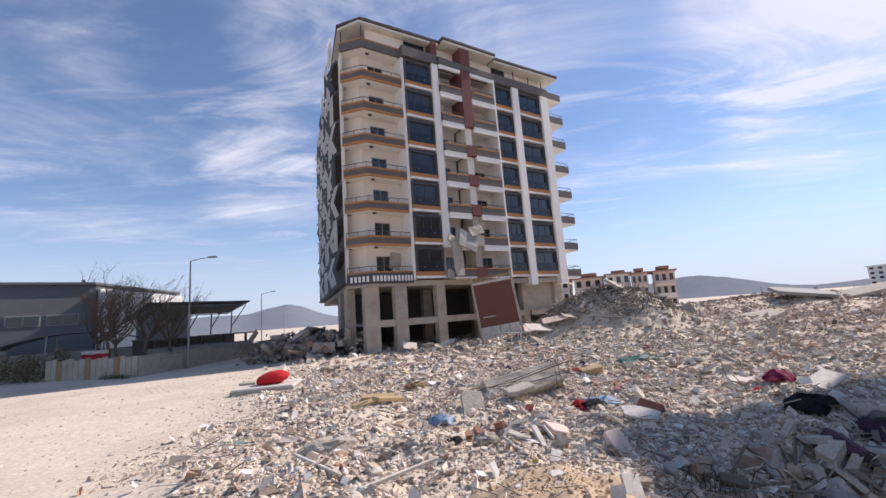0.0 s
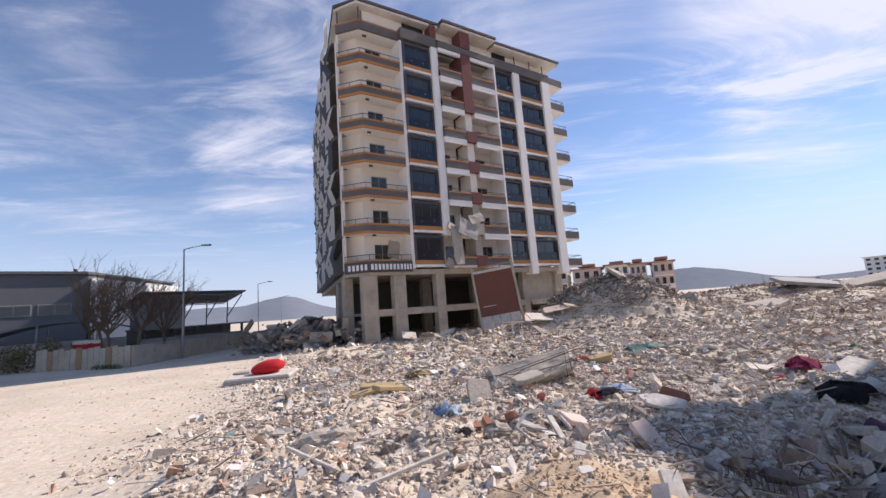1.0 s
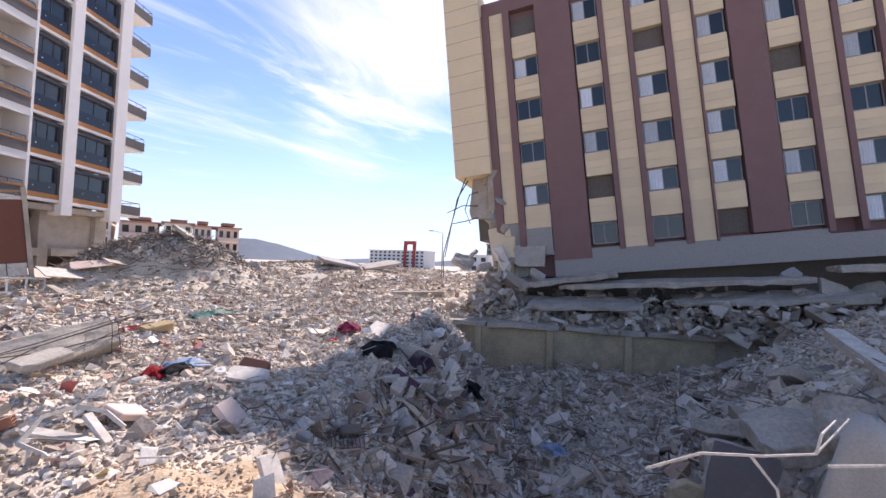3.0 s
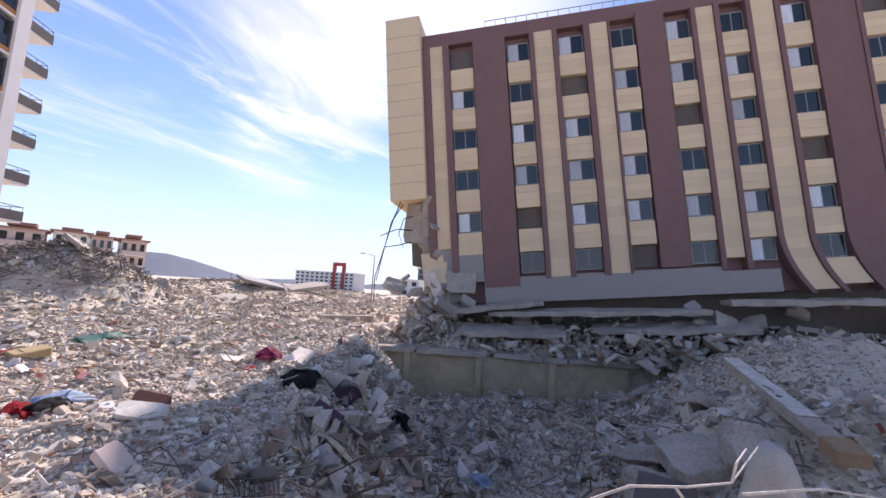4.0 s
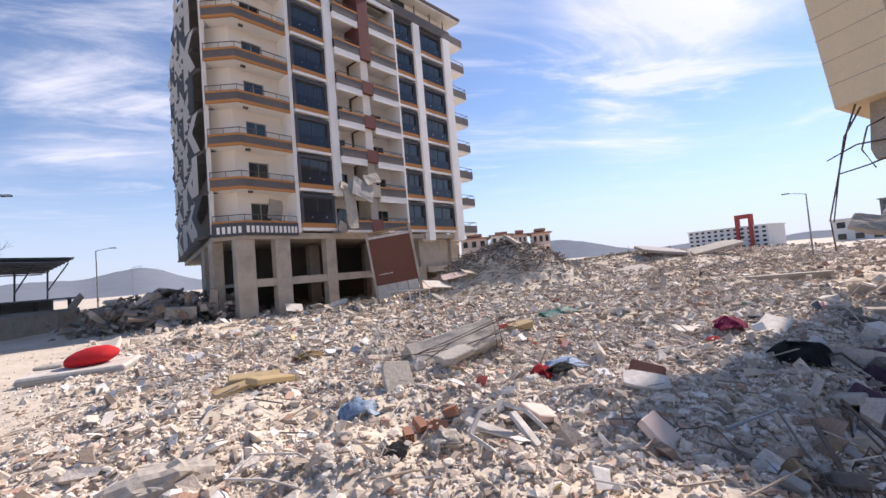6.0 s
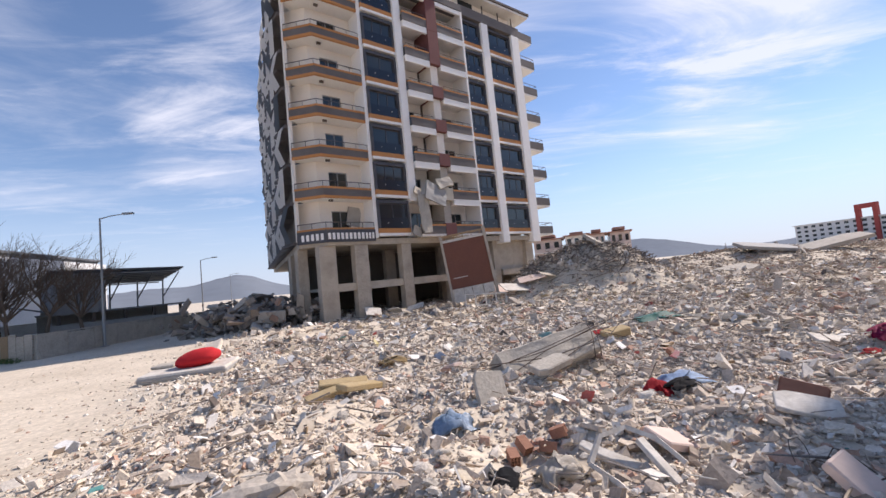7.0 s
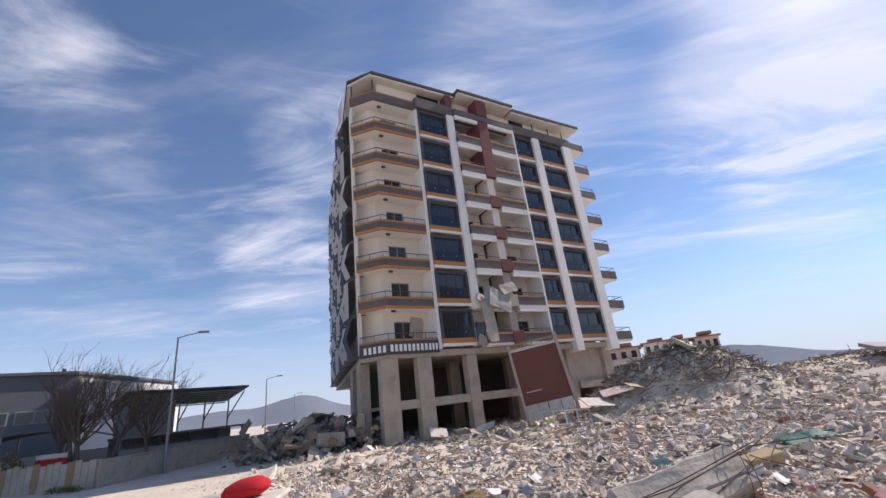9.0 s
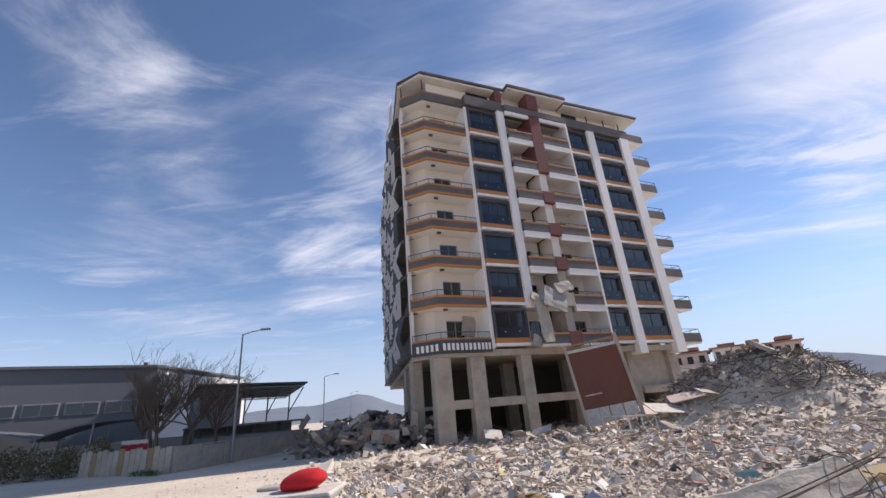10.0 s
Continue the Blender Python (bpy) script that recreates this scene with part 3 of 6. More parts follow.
def corner_balcony(k):
    f = H0 + SH * k
    b = part("balcony", strip(CORNER, 0.0, 1.5, f - 0.1, f + 0.06), "paint", tower, "cream corner balcony with dark band")
    part("band", strip(CORNER, -0.02, 0.14, f + 0.06, f + 0.56), "grey", b)
    part("trim", strip(CORNER, -0.06, 0.16, f + 0.56, f + 0.70), "orange", b)
    part("trim", strip(CORNER, -0.05, 0.13, f - 0.12, f + 0.06), "orange", b)
    part("railing", rail_run(offset_line(CORNER, 0.05), f + 0.7, f + 1.1), "rail", b)
    part("ceiling_lamp", boxes((-3.55, -3.25, 0.6, 0.75, f + 2.70, f + 2.85)), "rail", b)


for k in range(NST):
    corner_balcony(k)
    f = H0 + SH * k
    wall = part("wall", wall_with_hole(-4.0, -0.45, 1.42, 1.62, f + 0.06, f + SH - 0.1, -3.1, -1.65, f + 0.06, f + 2.15), "cream", tower, "cream rendered balcony wall")
    part("wall", strip([(-5.3, 3.0), (-4.0, 1.42)], 0.0, 0.2, f + 0.06, f + SH - 0.1), "cream", tower)
    part("end_wall", prism([(-5.62, 1.65), (-5.45, 1.65), (-5.1, 3.1), (-5.28, 3.1)], f + 0.06, f + SH - 0.1), "cream", tower)
    window_unit(wall, -3.1, -1.65, 1.55, f + 0.08, f + 2.15, 2)
    part("party_wall", boxes((-0.45, -0.2, -0.12, 1.6, f - 0.1, f + SH - 0.1)), "paint", tower)
    for x0, x1 in ((-0.18, 2.66), (10.05, 12.75), (13.65, 17.0)):
        dark_bay(x0, x1, k)

# white vertical piers
for x0, x1, z0 in ((2.66, 3.34, H0 + SH * 1 - 0.2), (12.75, 13.62, 4.5), (17.0, 18.1, 4.5)):
    part("pier", soft_box(x0, x1, -0.5, 0.7, z0, H0 + SH * NST - 0.05, 0.02), "paint", tower, "white vertical pier")

# the middle: pairs of balconies each side of a maroon shaft
for k in range(NST):
    f = H0 + SH * k
    for x0, x1, hole in ((3.36, 5.78, (3.75, 5.1)), (6.95, 9.85, (7.2, 9.3))):
        torn = k == 1 and x0 < 4
        b = part("balcony", boxes((x0, x1, -0.75, 1.2, f - 0.1, f + 0.06)), "paint", tower, "white balcony with dark band")
        if not torn:
            part("band", boxes((x0, x1, -0.78, -0.62, f + 0.06, f + 0.72)), "grey", b)
            part("trim", boxes((x0, x1, -0.81, -0.60, f + 0.72, f + 0.84)), "orange", b)
            part("railing", rail_run([(x0 + 0.1, -0.7), (x1 - 0.1, -0.7)], f + 0.84, f + 1.1), "rail", b)
        part("beam", boxes((x0, x1, -0.75, -0.55, f + 2.48, f + SH - 0.1)), "paint", b)
        w = part("wall", wall_with_hole(x0, x1, 1.2, 1.4, f + 0.06, f + SH - 0.1, *hole, f + 0.5, f + 2.1), "paint", tower)
        window_unit(w, hole[0], hole[1], 1.3, f + 0.5, f + 2.1, 2 if hole[1] - hole[0] < 1.6 else 3)
    part("party_wall", boxes((9.85, 10.03, -0.78, 1.3, f - 0.1, f + SH - 0.1)), "paint", tower)
    top = f + SH - 0.1 if k >= 5 else f + 0.95
    part("shaft", soft_box(5.8, 6.93, -0.80, 1.2, f - 0.1, top, 0.02), "maroon" if k != 1 else "concrete", tower, "maroon rendered shaft" if k != 1 else "torn grey shaft")
    if k < 5:
        part("shaft_wall", boxes((6.0, 6.75, -0.45, 1.2, top + 0.005, f + SH - 0.105)), "cream" if k > 1 else "concrete", tower, "pale broken shaft wall")

# body behind the bays, top storey, roofs
ZT = H0 + SH * NST
part("floor_slab", prism([(-4.8, 2.9), (-3.9, 1.62), (18.0, 1.62), (18.0, DEEP), (flank(DEEP) + 0.9, DEEP)], ZT - 0.14, ZT - 0.02), "paint", tower)
# solid filler, its dark colour stands in for shaded rooms
part("core", prism([(-4.7, 3.1), (-3.8, 1.9), (17.9, 1.9), (17.9, DEEP), (flank(DEEP) + 1.0, DEEP)], H0, ZT - 0.14), "dark", tower, "solid core painted dark as room shade behind the facade")
part("balcony", strip(CORNER, 0.17, 1.6, ZT - 0.1, ZT + 0.06), "paint", tower, "white balcony slab under the attic")
part("band", strip(CORNER, -0.04, 0.16, ZT - 0.1, ZT + 0.62), "grey", tower)
part("trim", strip(CORNER, -0.06, 0.18, ZT + 0.62, ZT + 0.74), "orange", tower)
part("band", boxes((-0.43, 3.3, -0.45, 0.3, ZT - 0.04, ZT + 0.95)), "grey", tower)
part("band", boxes((3.34, 10.0, -0.8, 0.3, ZT - 0.04, ZT + 0.55)), "grey", tower)
part("band", boxes((10.04, 18.2, -0.5, 0.3, ZT - 0.04, ZT + 0.9)), "grey", tower)
part("shaft", boxes((5.8, 6.93, -0.9, 0.6, ZT + 0.55, ZT + 2.3)), "maroon", tower)
part("shaft", boxes((2.66, 3.32, -0.5, 0.6, ZT + 0.95, ZT + 2.2)), "maroon", tower)
part("attic_wall", boxes((-3.6, 17.8, 0.40, 0.60, ZT, ZT + 2.4)), "cream", tower, "cream set-back attic wall")
part("attic_wall", prism([(-4.8, 3.0), (-4.6, 3.0), (flank(DEEP) + 1.2, DEEP - 1), (flank(DEEP) + 1.0, DEEP - 1)], ZT, ZT + 2.2), "cream", tower)
for x0, x1, z0, z1 in ((0.2, 2.4, 1.0, 2.0), (3.8, 5.2, 0.6, 1.5), (7.2, 9.0, 0.6, 1.5), (10.8, 12.6, 1.0, 2.2)):
    part("attic_window", boxes((x0, x1, 0.32, 0.396, ZT + z0, ZT + z1)), "glass", tower)
for x, y in ((-5.45, 1.65), (-4.1, 0.15), (13.6, 0.0), (15.8, 0.0), (17.8, 0.0)):
    bm = bmesh.new()
    tube(bm, [(x, y, ZT + 0.7), (x, y, ZT + 2.4)], 0.06, n=6)
    part("post", bm, "rail", tower)


def roof_plate(pts, z, rise, back):
    """A thin sloping roof over a front outline, rising towards the back."""
    bm = bmesh.new()
    fr = [(x, y, z) for x, y in pts]
    bk = [(pts[0][0] + (SLANT * (back - pts[0][1]) if pts[0][0] < -3 else 0), back, z + rise), (pts[-1][0], back, z + rise)]
    low = [bm.verts.new(p) for p in fr] + [bm.verts.new(p) for p in bk[::-1]]
    up = [bm.verts.new((v.co.x, v.co.y, v.co.z + 0.22)) for v in low]
    bm.faces.new(low[::-1])
    bm.faces.new(up)
    n = len(low)
    for i in range(n):
        bm.faces.new((low[i], low[(i + 1) % n], up[(i + 1) % n], up[i]))
    bmesh.ops.recalc_face_normals(bm, faces=bm.faces[:])
    return bm


for pts, z, back in (([(-5.85, 1.6), (-4.3, -0.35), (3.75, -0.6)], ZT + 2.3, DEEP), ([(3.75, -1.1), (10.2, -1.2)], ZT + 2.5, DEEP), ([(10.2, -0.8), (19.5, -1.1)], ZT + 2.4, DEEP)):
    r = part("roof", roof_plate(pts, z, 0.25, back), "roof", tower, "dark sheet roof with deep eaves")
    part("soffit", roof_plate([(x + (0.12 if i == 0 else -0.12), y + 0.12) for i, (x, y) in enumerate(pts)], z - 0.25, 0.25, back - 0.2), "soffit", r)

# the flank: stacked balconies in a slanting white and grey pattern
for k in range(NST + 1):
    f = H0 + SH * k
    for i in range(10):
        y = 3.2 + i * 2.85
        lean = 0.35 * (1 if (i + k) % 2 else -1)
        o = flank(y) + 5.65
        bm = boxes((-5.85 + o, -4.5 + o, y, y + 2.7, f - 0.12, f + 0.1))
        b = part("side_balcony", bm, "grey", tower, "grey side balcony with slanting white screen")
        sc = bmesh.new()
        vs = [sc.verts.new((-5.9 + o - dx, y + dy, f + dz)) for dx, dy, dz in ((0.1, 0.3 + lean, 0.05), (0.1, 1.4 + lean, 0.05), (0.22, 1.7 - lean, 1.5), (0.22, 0.6 - lean, 1.5), (0.1, 1.4 + lean, 2.85), (0.1, 0.3 + lean, 2.85))]
        sc.faces.new((vs[0], vs[1], vs[2], vs[3]))
        sc.faces.new((vs[3], vs[2], vs[4], vs[5]))
        bmesh.ops.solidify(sc, geom=sc.faces[:], thickness=0.12)
        part("screen", sc, "paint" if (i + k) % 3 else "shedgrey", b)
# balconies out of the far flank
for k in range(NST + 1):
    f = H0 + SH * k
    b = part("side_balcony", boxes((18.1, 20.3, -0.35, 2.4, f - 0.16, f + 0.0)), "paint", tower, "white side balcony with grey front")
    part("band", boxes((18.1, 20.35, -0.42, -0.3, f + 0.0, f + 0.75), (20.25, 20.35, -0.3, 2.4, f + 0.0, f + 0.75)), "grey", b)
    if k < NST:
        part("railing", rail_run([(18.15, -0.36), (20.3, -0.36), (20.3, 2.3)], f + 0.75, f + 1.1), "rail", b)

# open shop storey: columns, beams, back wall with the gloom in its colour
part("floor_slab", prism([(-5.6, 1.65), (-4.2, 0.02), (18.0, 0.02), (18.0, DEEP), (flank(DEEP), DEEP)], 4.75, H0 - 0.12), "beige", tower, "beige concrete transfer slab")
for x0, x1, y0 in ((-4.75, -3.5, 0.25), (-2.15, -1.05, 0.1), (1.85, 2.75, 0.1), (6.6, 7.4, 0.3), (16.6, 17.6, 0.3), (12.2, 13.0, 0.5), (-5.5, -4.75, 2.4)):
    part("column", soft_box(x0, x1, y0, y0 + 0.7, -0.9, 4.75, 0.03), "beige", tower, "bare concrete column")
for x0, x1, y0 in ((-0.3, 0.8, 4.0), (3.2, 4.2, 5.0), (8.8, 9.6, 4.5), (-4.5, -3.5, 7.0), (14.0, 15.0, 5)):
    part("column", soft_box(x0, x1, y0, y0 + 0.6, -0.9, 4.75, 0.03), "beige", tower)
for x0, x1 in ((-3.55, -2.15), (-1.05, 1.85), (2.75, 6.6), (7.4, 12.2), (13.0, 16.6)):
    part("beam", boxes((x0, x1, 0.25, 0.65, 1.5, 2.05)), "beige", tower, "bare concrete mezzanine edge beam")
part("mezzanine", boxes((-3.4, 17.5, 0.66, 9.0, 1.6, 1.85)), "beige", tower)
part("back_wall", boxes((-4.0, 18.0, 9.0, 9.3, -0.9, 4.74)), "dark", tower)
part("shop_wall", boxes((12.9, 16.7, 0.7, 0.9, 2.05, 4.74), (17.4, 18.0, 0.6, 9.0, -0.9, 4.74)), "beige", tower)

# the sign band with its white letters
sign = part("sign", strip(CORNER, -0.12, -0.03, 4.98, 5.86), "charcoal", tower, "dark sign band with white capital letters")


def bars(parent, m, widths, h):
    """A row of upright white bars standing for lettering."""
    x = 0.0
    for i, w in enumerate(widths):
        bm = boxes((x, x + w * 0.58, 0, 0.04, 0.05, h - 0.08))
        part("lettering", bm, "paint", parent).matrix_local = m
        x += w


bars(sign, Matrix.Translation((-5.52, 1.27, 5.12)) @ Matrix.Rotation(radians(-47.8), 4, "Z"), [0.36] * 5, 0.58)
bars(sign, pose(-4.15, -0.17, 5.12), [0.32] * 9 + [0.26] * 3, 0.58)

# ---- the tilted building with tan panels ----
TILT = 6.3
LEANER = pose(25.55, 13.75, 0, 0, 0, -76) @ Matrix.Rotation(radians(-TILT), 4, "Y") @ Matrix.Diagonal((0.975, 1, 0.985, 1))
leaner = thing("leaning_building", LEANER, "tilted apartment block with tan panels, plum strips and crushed ground storey", "building")
STRIPS = [(-0.6, 0.35, 4.9, "panel"), (6.85, 8.1, 2.7, "panel"), (10.6, 11.75, 2.7, "panel"), (17.25, 18.3, 3.3, "panel"), (20.5, 21.8, 1.2, "panel"), (30.2, 31.5, 1.2, "panel")]
PLUM = [(2.55, 4.85, 2.2), (13.55, 15.3, 2.9), (24.1, 26.2, 1.2)]
WINS = [(0.85, 2.5), (4.95, 6.5), (8.45, 10.15), (11.9, 13.45), (15.4, 16.9), (18.65, 20.15), (22.15, 23.7), (26.5, 28.1), (28.5, 30.0)]
WZ = [4.4 + 2.95 * i for i in range(6)]
ROOF = 20.6
part("body", boxes((-1.1, 32.0, 0.5, 14.0, 1.2, ROOF)), "plum", leaner, "plum brown rear and side walls")
part("parapet", boxes((-1.1, 32.0, 0.0, 0.5, 19.72, ROOF + 0.1)), "plum", leaner)
fin = part("corner_fin", soft_box(-3.7, -1.15, -0.7, 4.0, 8.4, 21.9, 0.03), "panel", leaner, "tan panelled corner fin")
for i in range(1, 11):
    part("joint", boxes((-3.71, -1.14, -0.706, -0.69, 8.4 + i * 1.2, 8.42 + i * 1.2)), "plum", fin)
BEND = 4.7                           # below this the far end of the facade is pushed out sideways


def sway(x, z):
    return 0.085 * (BEND - z) ** 2 if x > 20 and z < BEND else 0.0


def swept(x0, x1, y0, y1, z0, z1, n=9):
    """An upright member whose foot is bent sideways and outwards."""
    bm = bmesh.new()
    rows = []
    for i in range(n + 1):
        z = z0 + (z1 - z0) * i / n
        d = sway(x0, z)
        rows.append([bm.verts.new((x + d, y - 0.25 * d, z)) for x, y in ((x0, y0), (x1, y0), (x1, y1), (x0, y1))])
    for a, b in zip(rows, rows[1:]):
        for k in range(4):
            bm.faces.new((a[k], a[(k + 1) % 4], b[(k + 1) % 4], b[k]))
    bm.faces.new(rows[0][::-1])
    bm.faces.new(rows[-1])
    bmesh.ops.recalc_face_normals(bm, faces=bm.faces[:])
    return bm


for x0, x1, z0, mat in STRIPS:
    if x0 < 20:
        st = part("strip", boxes((x0, x1, -0.02, 0.5, z0, 19.7)), "panel", leaner, "tan panel strip")
    else:
        st = part("strip", swept(x0, x1, -0.02, 0.5, z0, 19.7, 40), "panel", leaner, "tan panel strip bent outwards at its foot")
    n = int((19.7 - z0) / 0.6)
    for i in range(n):
        a, e = z0 + (19.7 - z0) * i / n, (19.7 - z0) / n - 0.015
        part("panel", swept(x0 + 0.01, x1 - 0.01, -0.06, -0.022, a, a + e, 2), "panel", st)
for x0, x1, z0 in PLUM:
    part("strip", swept(x0, x1, -0.12, 0.5, z0, 20.0, 1 if x0 < 20 else 40), "plum", leaner, "wide plum strip")
for x0, x1 in [(-1.15, -0.62), (0.36, 0.82), (6.53, 6.83), (8.12, 8.42), (10.18, 10.57), (11.77, 11.88), (16.93, 17.22), (18.33, 18.62), (20.18, 20.47), (21.83, 22.12), (23.75, 24.08), (26.22, 26.47), (28.14, 28.44), (30.05, 30.18)]:
    part("rib", swept(x0, x1, -0.18, 0.5, 2.6 if x0 < 20 else 1.0, 19.75, 1 if x0 < 20 else 40), "plum", leaner, "narrow plum rib")
rng = random.Random(5)
for c, (x0, x1) in enumerate(WINS):
    for r, z in enumerate(WZ):
        z0 = z - 1.4
        d = sway(x0, z - 0.7)
        # backing coloured dark for the room shade behind each window
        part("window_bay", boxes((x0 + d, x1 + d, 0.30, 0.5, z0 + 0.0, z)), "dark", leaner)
        if r == 0 and x0 > 20:
            sp = part("spandrel", swept(x0, x1, -0.02, 0.45, 1.45, z0 - 0.02, 4), "panel", leaner, "tan panel bent outwards below a window")
            for j in range(3):
                part("panel", swept(x0 + 0.01, x1 - 0.01, -0.06, -0.022, 1.46 + j * 0.50, 1.46 + j * 0.50 + 0.485, 2), "panel", sp)
        if r < len(WZ) - 1:
            sp = part("spandrel", swept(x0, x1, -0.02, 0.45, z + 0.02, z + 1.53, 3), "panel", leaner, "tan panel below a window")
            for j in range(3):
                part("panel", swept(x0 + 0.01, x1 - 0.01, -0.06, -0.022, z + 0.03 + j * 0.50, z + 0.03 + j * 0.50 + 0.485, 2), "panel", sp)
        if (c + 2 * r) % 7 != 3:
            window_unit(leaner, x0 + d + 0.02, x1 + d - 0.02, 0.18, z0 + 0.02, z - 0.02, 2, curtain=rng.random() < 0.75)
part("plinth", boxes((-0.6, 2.5, -0.05, 0.5, 2.6, 4.85), (2.5, 17.0, -0.05, 0.5, 1.15, 2.8), (17.0, 20.1, -0.05, 0.5, 1.15, 2.5)), "slate", leaner, "slate grey plinth band with cracks")
part("roof_slab", boxes((-1.1, 32.0, 0.5, 14.0, ROOF, ROOF + 0.2)), "concrete", leaner)
bm = rail_run([(3.5, 0.6), (14.0, 0.6)], ROOF + 0.2, ROOF + 0.95)
part("railing", bm, "steel", leaner)


# ---- rubble ----


def chunks(rs, x, y, z, size, flat, stretch=1.0, tip=0.45):
    """Broken lumps: skewed boxes of eight corners, each turned its own way."""
    n = len(x)
    c = np.array([(a, b, d) for d in (-1, 1) for b in (-1, 1) for a in (-1, 1)], float)
    v = c[None] * (0.5 + rs.uniform(-0.22, 0.18, (n, 8, 3)))
    v = v * size[:, None, None]
    v[:, :, 2] *= flat[:, None]
    v[:, :, 0] *= stretch if np.isscalar(stretch) else stretch[:, None]
    q = rs.normal(size=(n, 4))
    q[:, 1:3] *= tip
    q /= np.linalg.norm(q, axis=1)[:, None]
    w, a, b, d = q.T
    R = np.stack([1 - 2 * (b * b + d * d), 2 * (a * b - w * d), 2 * (a * d + w * b), 2 * (a * b + w * d), 1 - 2 * (a * a + d * d), 2 * (b * d - w * a),
                  2 * (a * d - w * b), 2 * (b * d + w * a), 1 - 2 * (a * a + b * b)], -1).reshape(n, 3, 3)
    v = np.einsum("nij,nkj->nki", R, v) + np.stack([x, y, z], -1)[:, None]
    f = np.array(((0, 2, 3, 1), (4, 5, 7, 6), (0, 1, 5, 4), (2, 6, 7, 3), (0, 4, 6, 2), (1, 3, 7, 5)))
    q = (np.arange(n)[:, None, None] * 8 + f[None]).reshape(-1, 4)
    return v.reshape(-1, 3), q


def pebbles(rs, x, y, z, size, flat, small=False):
    """Rounded lumps of twelve corners, or of six where they are small."""
    n = len(x)
    if small:
        c = np.array([(1, 0, 0), (-1, 0, 0), (0, 1, 0), (0, -1, 0), (0, 0, 1), (0, 0, -1)], float) * 0.55
        f = np.array([(0, 2, 4), (2, 1, 4), (1, 3, 4), (3, 0, 4), (2, 0, 5), (1, 2, 5), (3, 1, 5), (0, 3, 5)])
    else:
        bm = bmesh.new()
        bmesh.ops.create_icosphere(bm, subdivisions=1, radius=0.5)
        bm.verts.index_update()
        c = np.array([v.co[:] for v in bm.verts])
        f = np.array([[v.index for v in p.verts] for p in bm.faces])
        bm.free()
    v = c[None] * rs.uniform(0.75, 1.25, (n, len(c), 1)) + rs.uniform(-0.08, 0.08, (n, len(c), 3))
    v = v * np.stack([rs.uniform(0.8, 1.5, n), np.ones(n), flat], -1)[:, None]
    v *= size[:, None, None]
    a, t = rs.uniform(0, 6.28, n), rs.normal(0, 0.35, n)
    x1, y1, z1 = v[..., 0], v[..., 1] * np.cos(t)[:, None] - v[..., 2] * np.sin(t)[:, None], v[..., 1] * np.sin(t)[:, None] + v[..., 2] * np.cos(t)[:, None]
    v = np.stack([x1 * np.cos(a)[:, None] - y1 * np.sin(a)[:, None] + x[:, None], x1 * np.sin(a)[:, None] + y1 * np.cos(a)[:, None] + y[:, None], z1 + z[:, None]], -1)
    return v.reshape(-1, 3), (np.arange(n)[:, None, None] * len(c) + f[None]).reshape(-1, 3)


def stuff(name, v, q, mat, label, category, parent=None):
    me = bpy.data.meshes.new(name)
    fill(me, v, q)
    me.materials.append(M[mat])
    ob = new(name, me)
    tagged(ob, label, category, kind="stuff")
    return ob


def scatter(rs, n, x0, x1, y0, y1, keep):
    x, y = rs.uniform(x0, x1, n), rs.uniform(y0, y1, n)
    k = rs.uniform(0, 1, n) < keep(x, y)
    return x[k], y[k]


rs = np.random.RandomState(3)
dusty = lambda x, y: 1 - 0.8 * np.exp(-((x + 3.5) / 6.5) ** 2 - ((y - 27.5) / 5.5) ** 2)
patchy = lambda x, y: np.clip(0.72 + 0.42 * lumps(x, y, 0.55), 0.15, 1.0)
clear = lambda x, y: patchy(x, y) * dusty(x, y) * field(x, y) * (np.hypot(x + 0.3, y - 3.2) > 1.6) * (1 - np.clip(1.5 * np.exp(-((x - 1.45) ** 2 / 1.6 + (y - 5.95) ** 2 / 1.6)), 0, 0.97))
near = lambda x, y: np.hypot(x, y - 4) < 13
x, y = scatter(rs, 190000, -10, 14, 2, 17, lambda x, y: clear(x, y) * near(x, y) * (1 - 0.85 * pit(x, y)))
s = np.clip(rs.lognormal(-3.05, 0.4, len(x)), 0.02, 0.12) * (0.45 + 0.55 * field(x, y))
stuff("rubble", *pebbles(rs, x, y, height(x, y) + 0.10 * s, s, rs.uniform(0.5, 1.0, len(x)), True), "rubble", "small pale broken masonry bits strewn on the ground", "rubble")
x, y = scatter(rs, 26000, -9, 14, 3, 17, lambda x, y: clear(x, y) * near(x, y) * (1 - 0.85 * pit(x, y)))
s = np.clip(rs.lognormal(-2.65, 0.42, len(x)), 0.04, 0.22) * (0.45 + 0.55 * field(x, y))
stuff("rubble", *pebbles(rs, x, y, height(x, y) + 0.12 * s, s, rs.uniform(0.45, 0.9, len(x))), "rubble", "pale broken masonry and plaster lumps strewn on the ground", "rubble")
x, y = scatter(rs, 150000, -14, 22, -3, 25, lambda x, y: clear(x, y) * (1 - near(x, y) * (y > 2)) * (1 - 0.85 * pit(x, y)))
s = np.clip(rs.lognormal(-3.0, 0.5, len(x)), 0.025, 0.24) * (0.45 + 0.55 * field(x, y))
stuff("rubble", *chunks(rs, x, y, height(x, y) + 0.12 * s, s, rs.uniform(0.45, 1.0, len(x)), rs.uniform(0.8, 1.5, len(x))), "rubble", "pale broken masonry and plaster lumps strewn on the ground", "rubble")
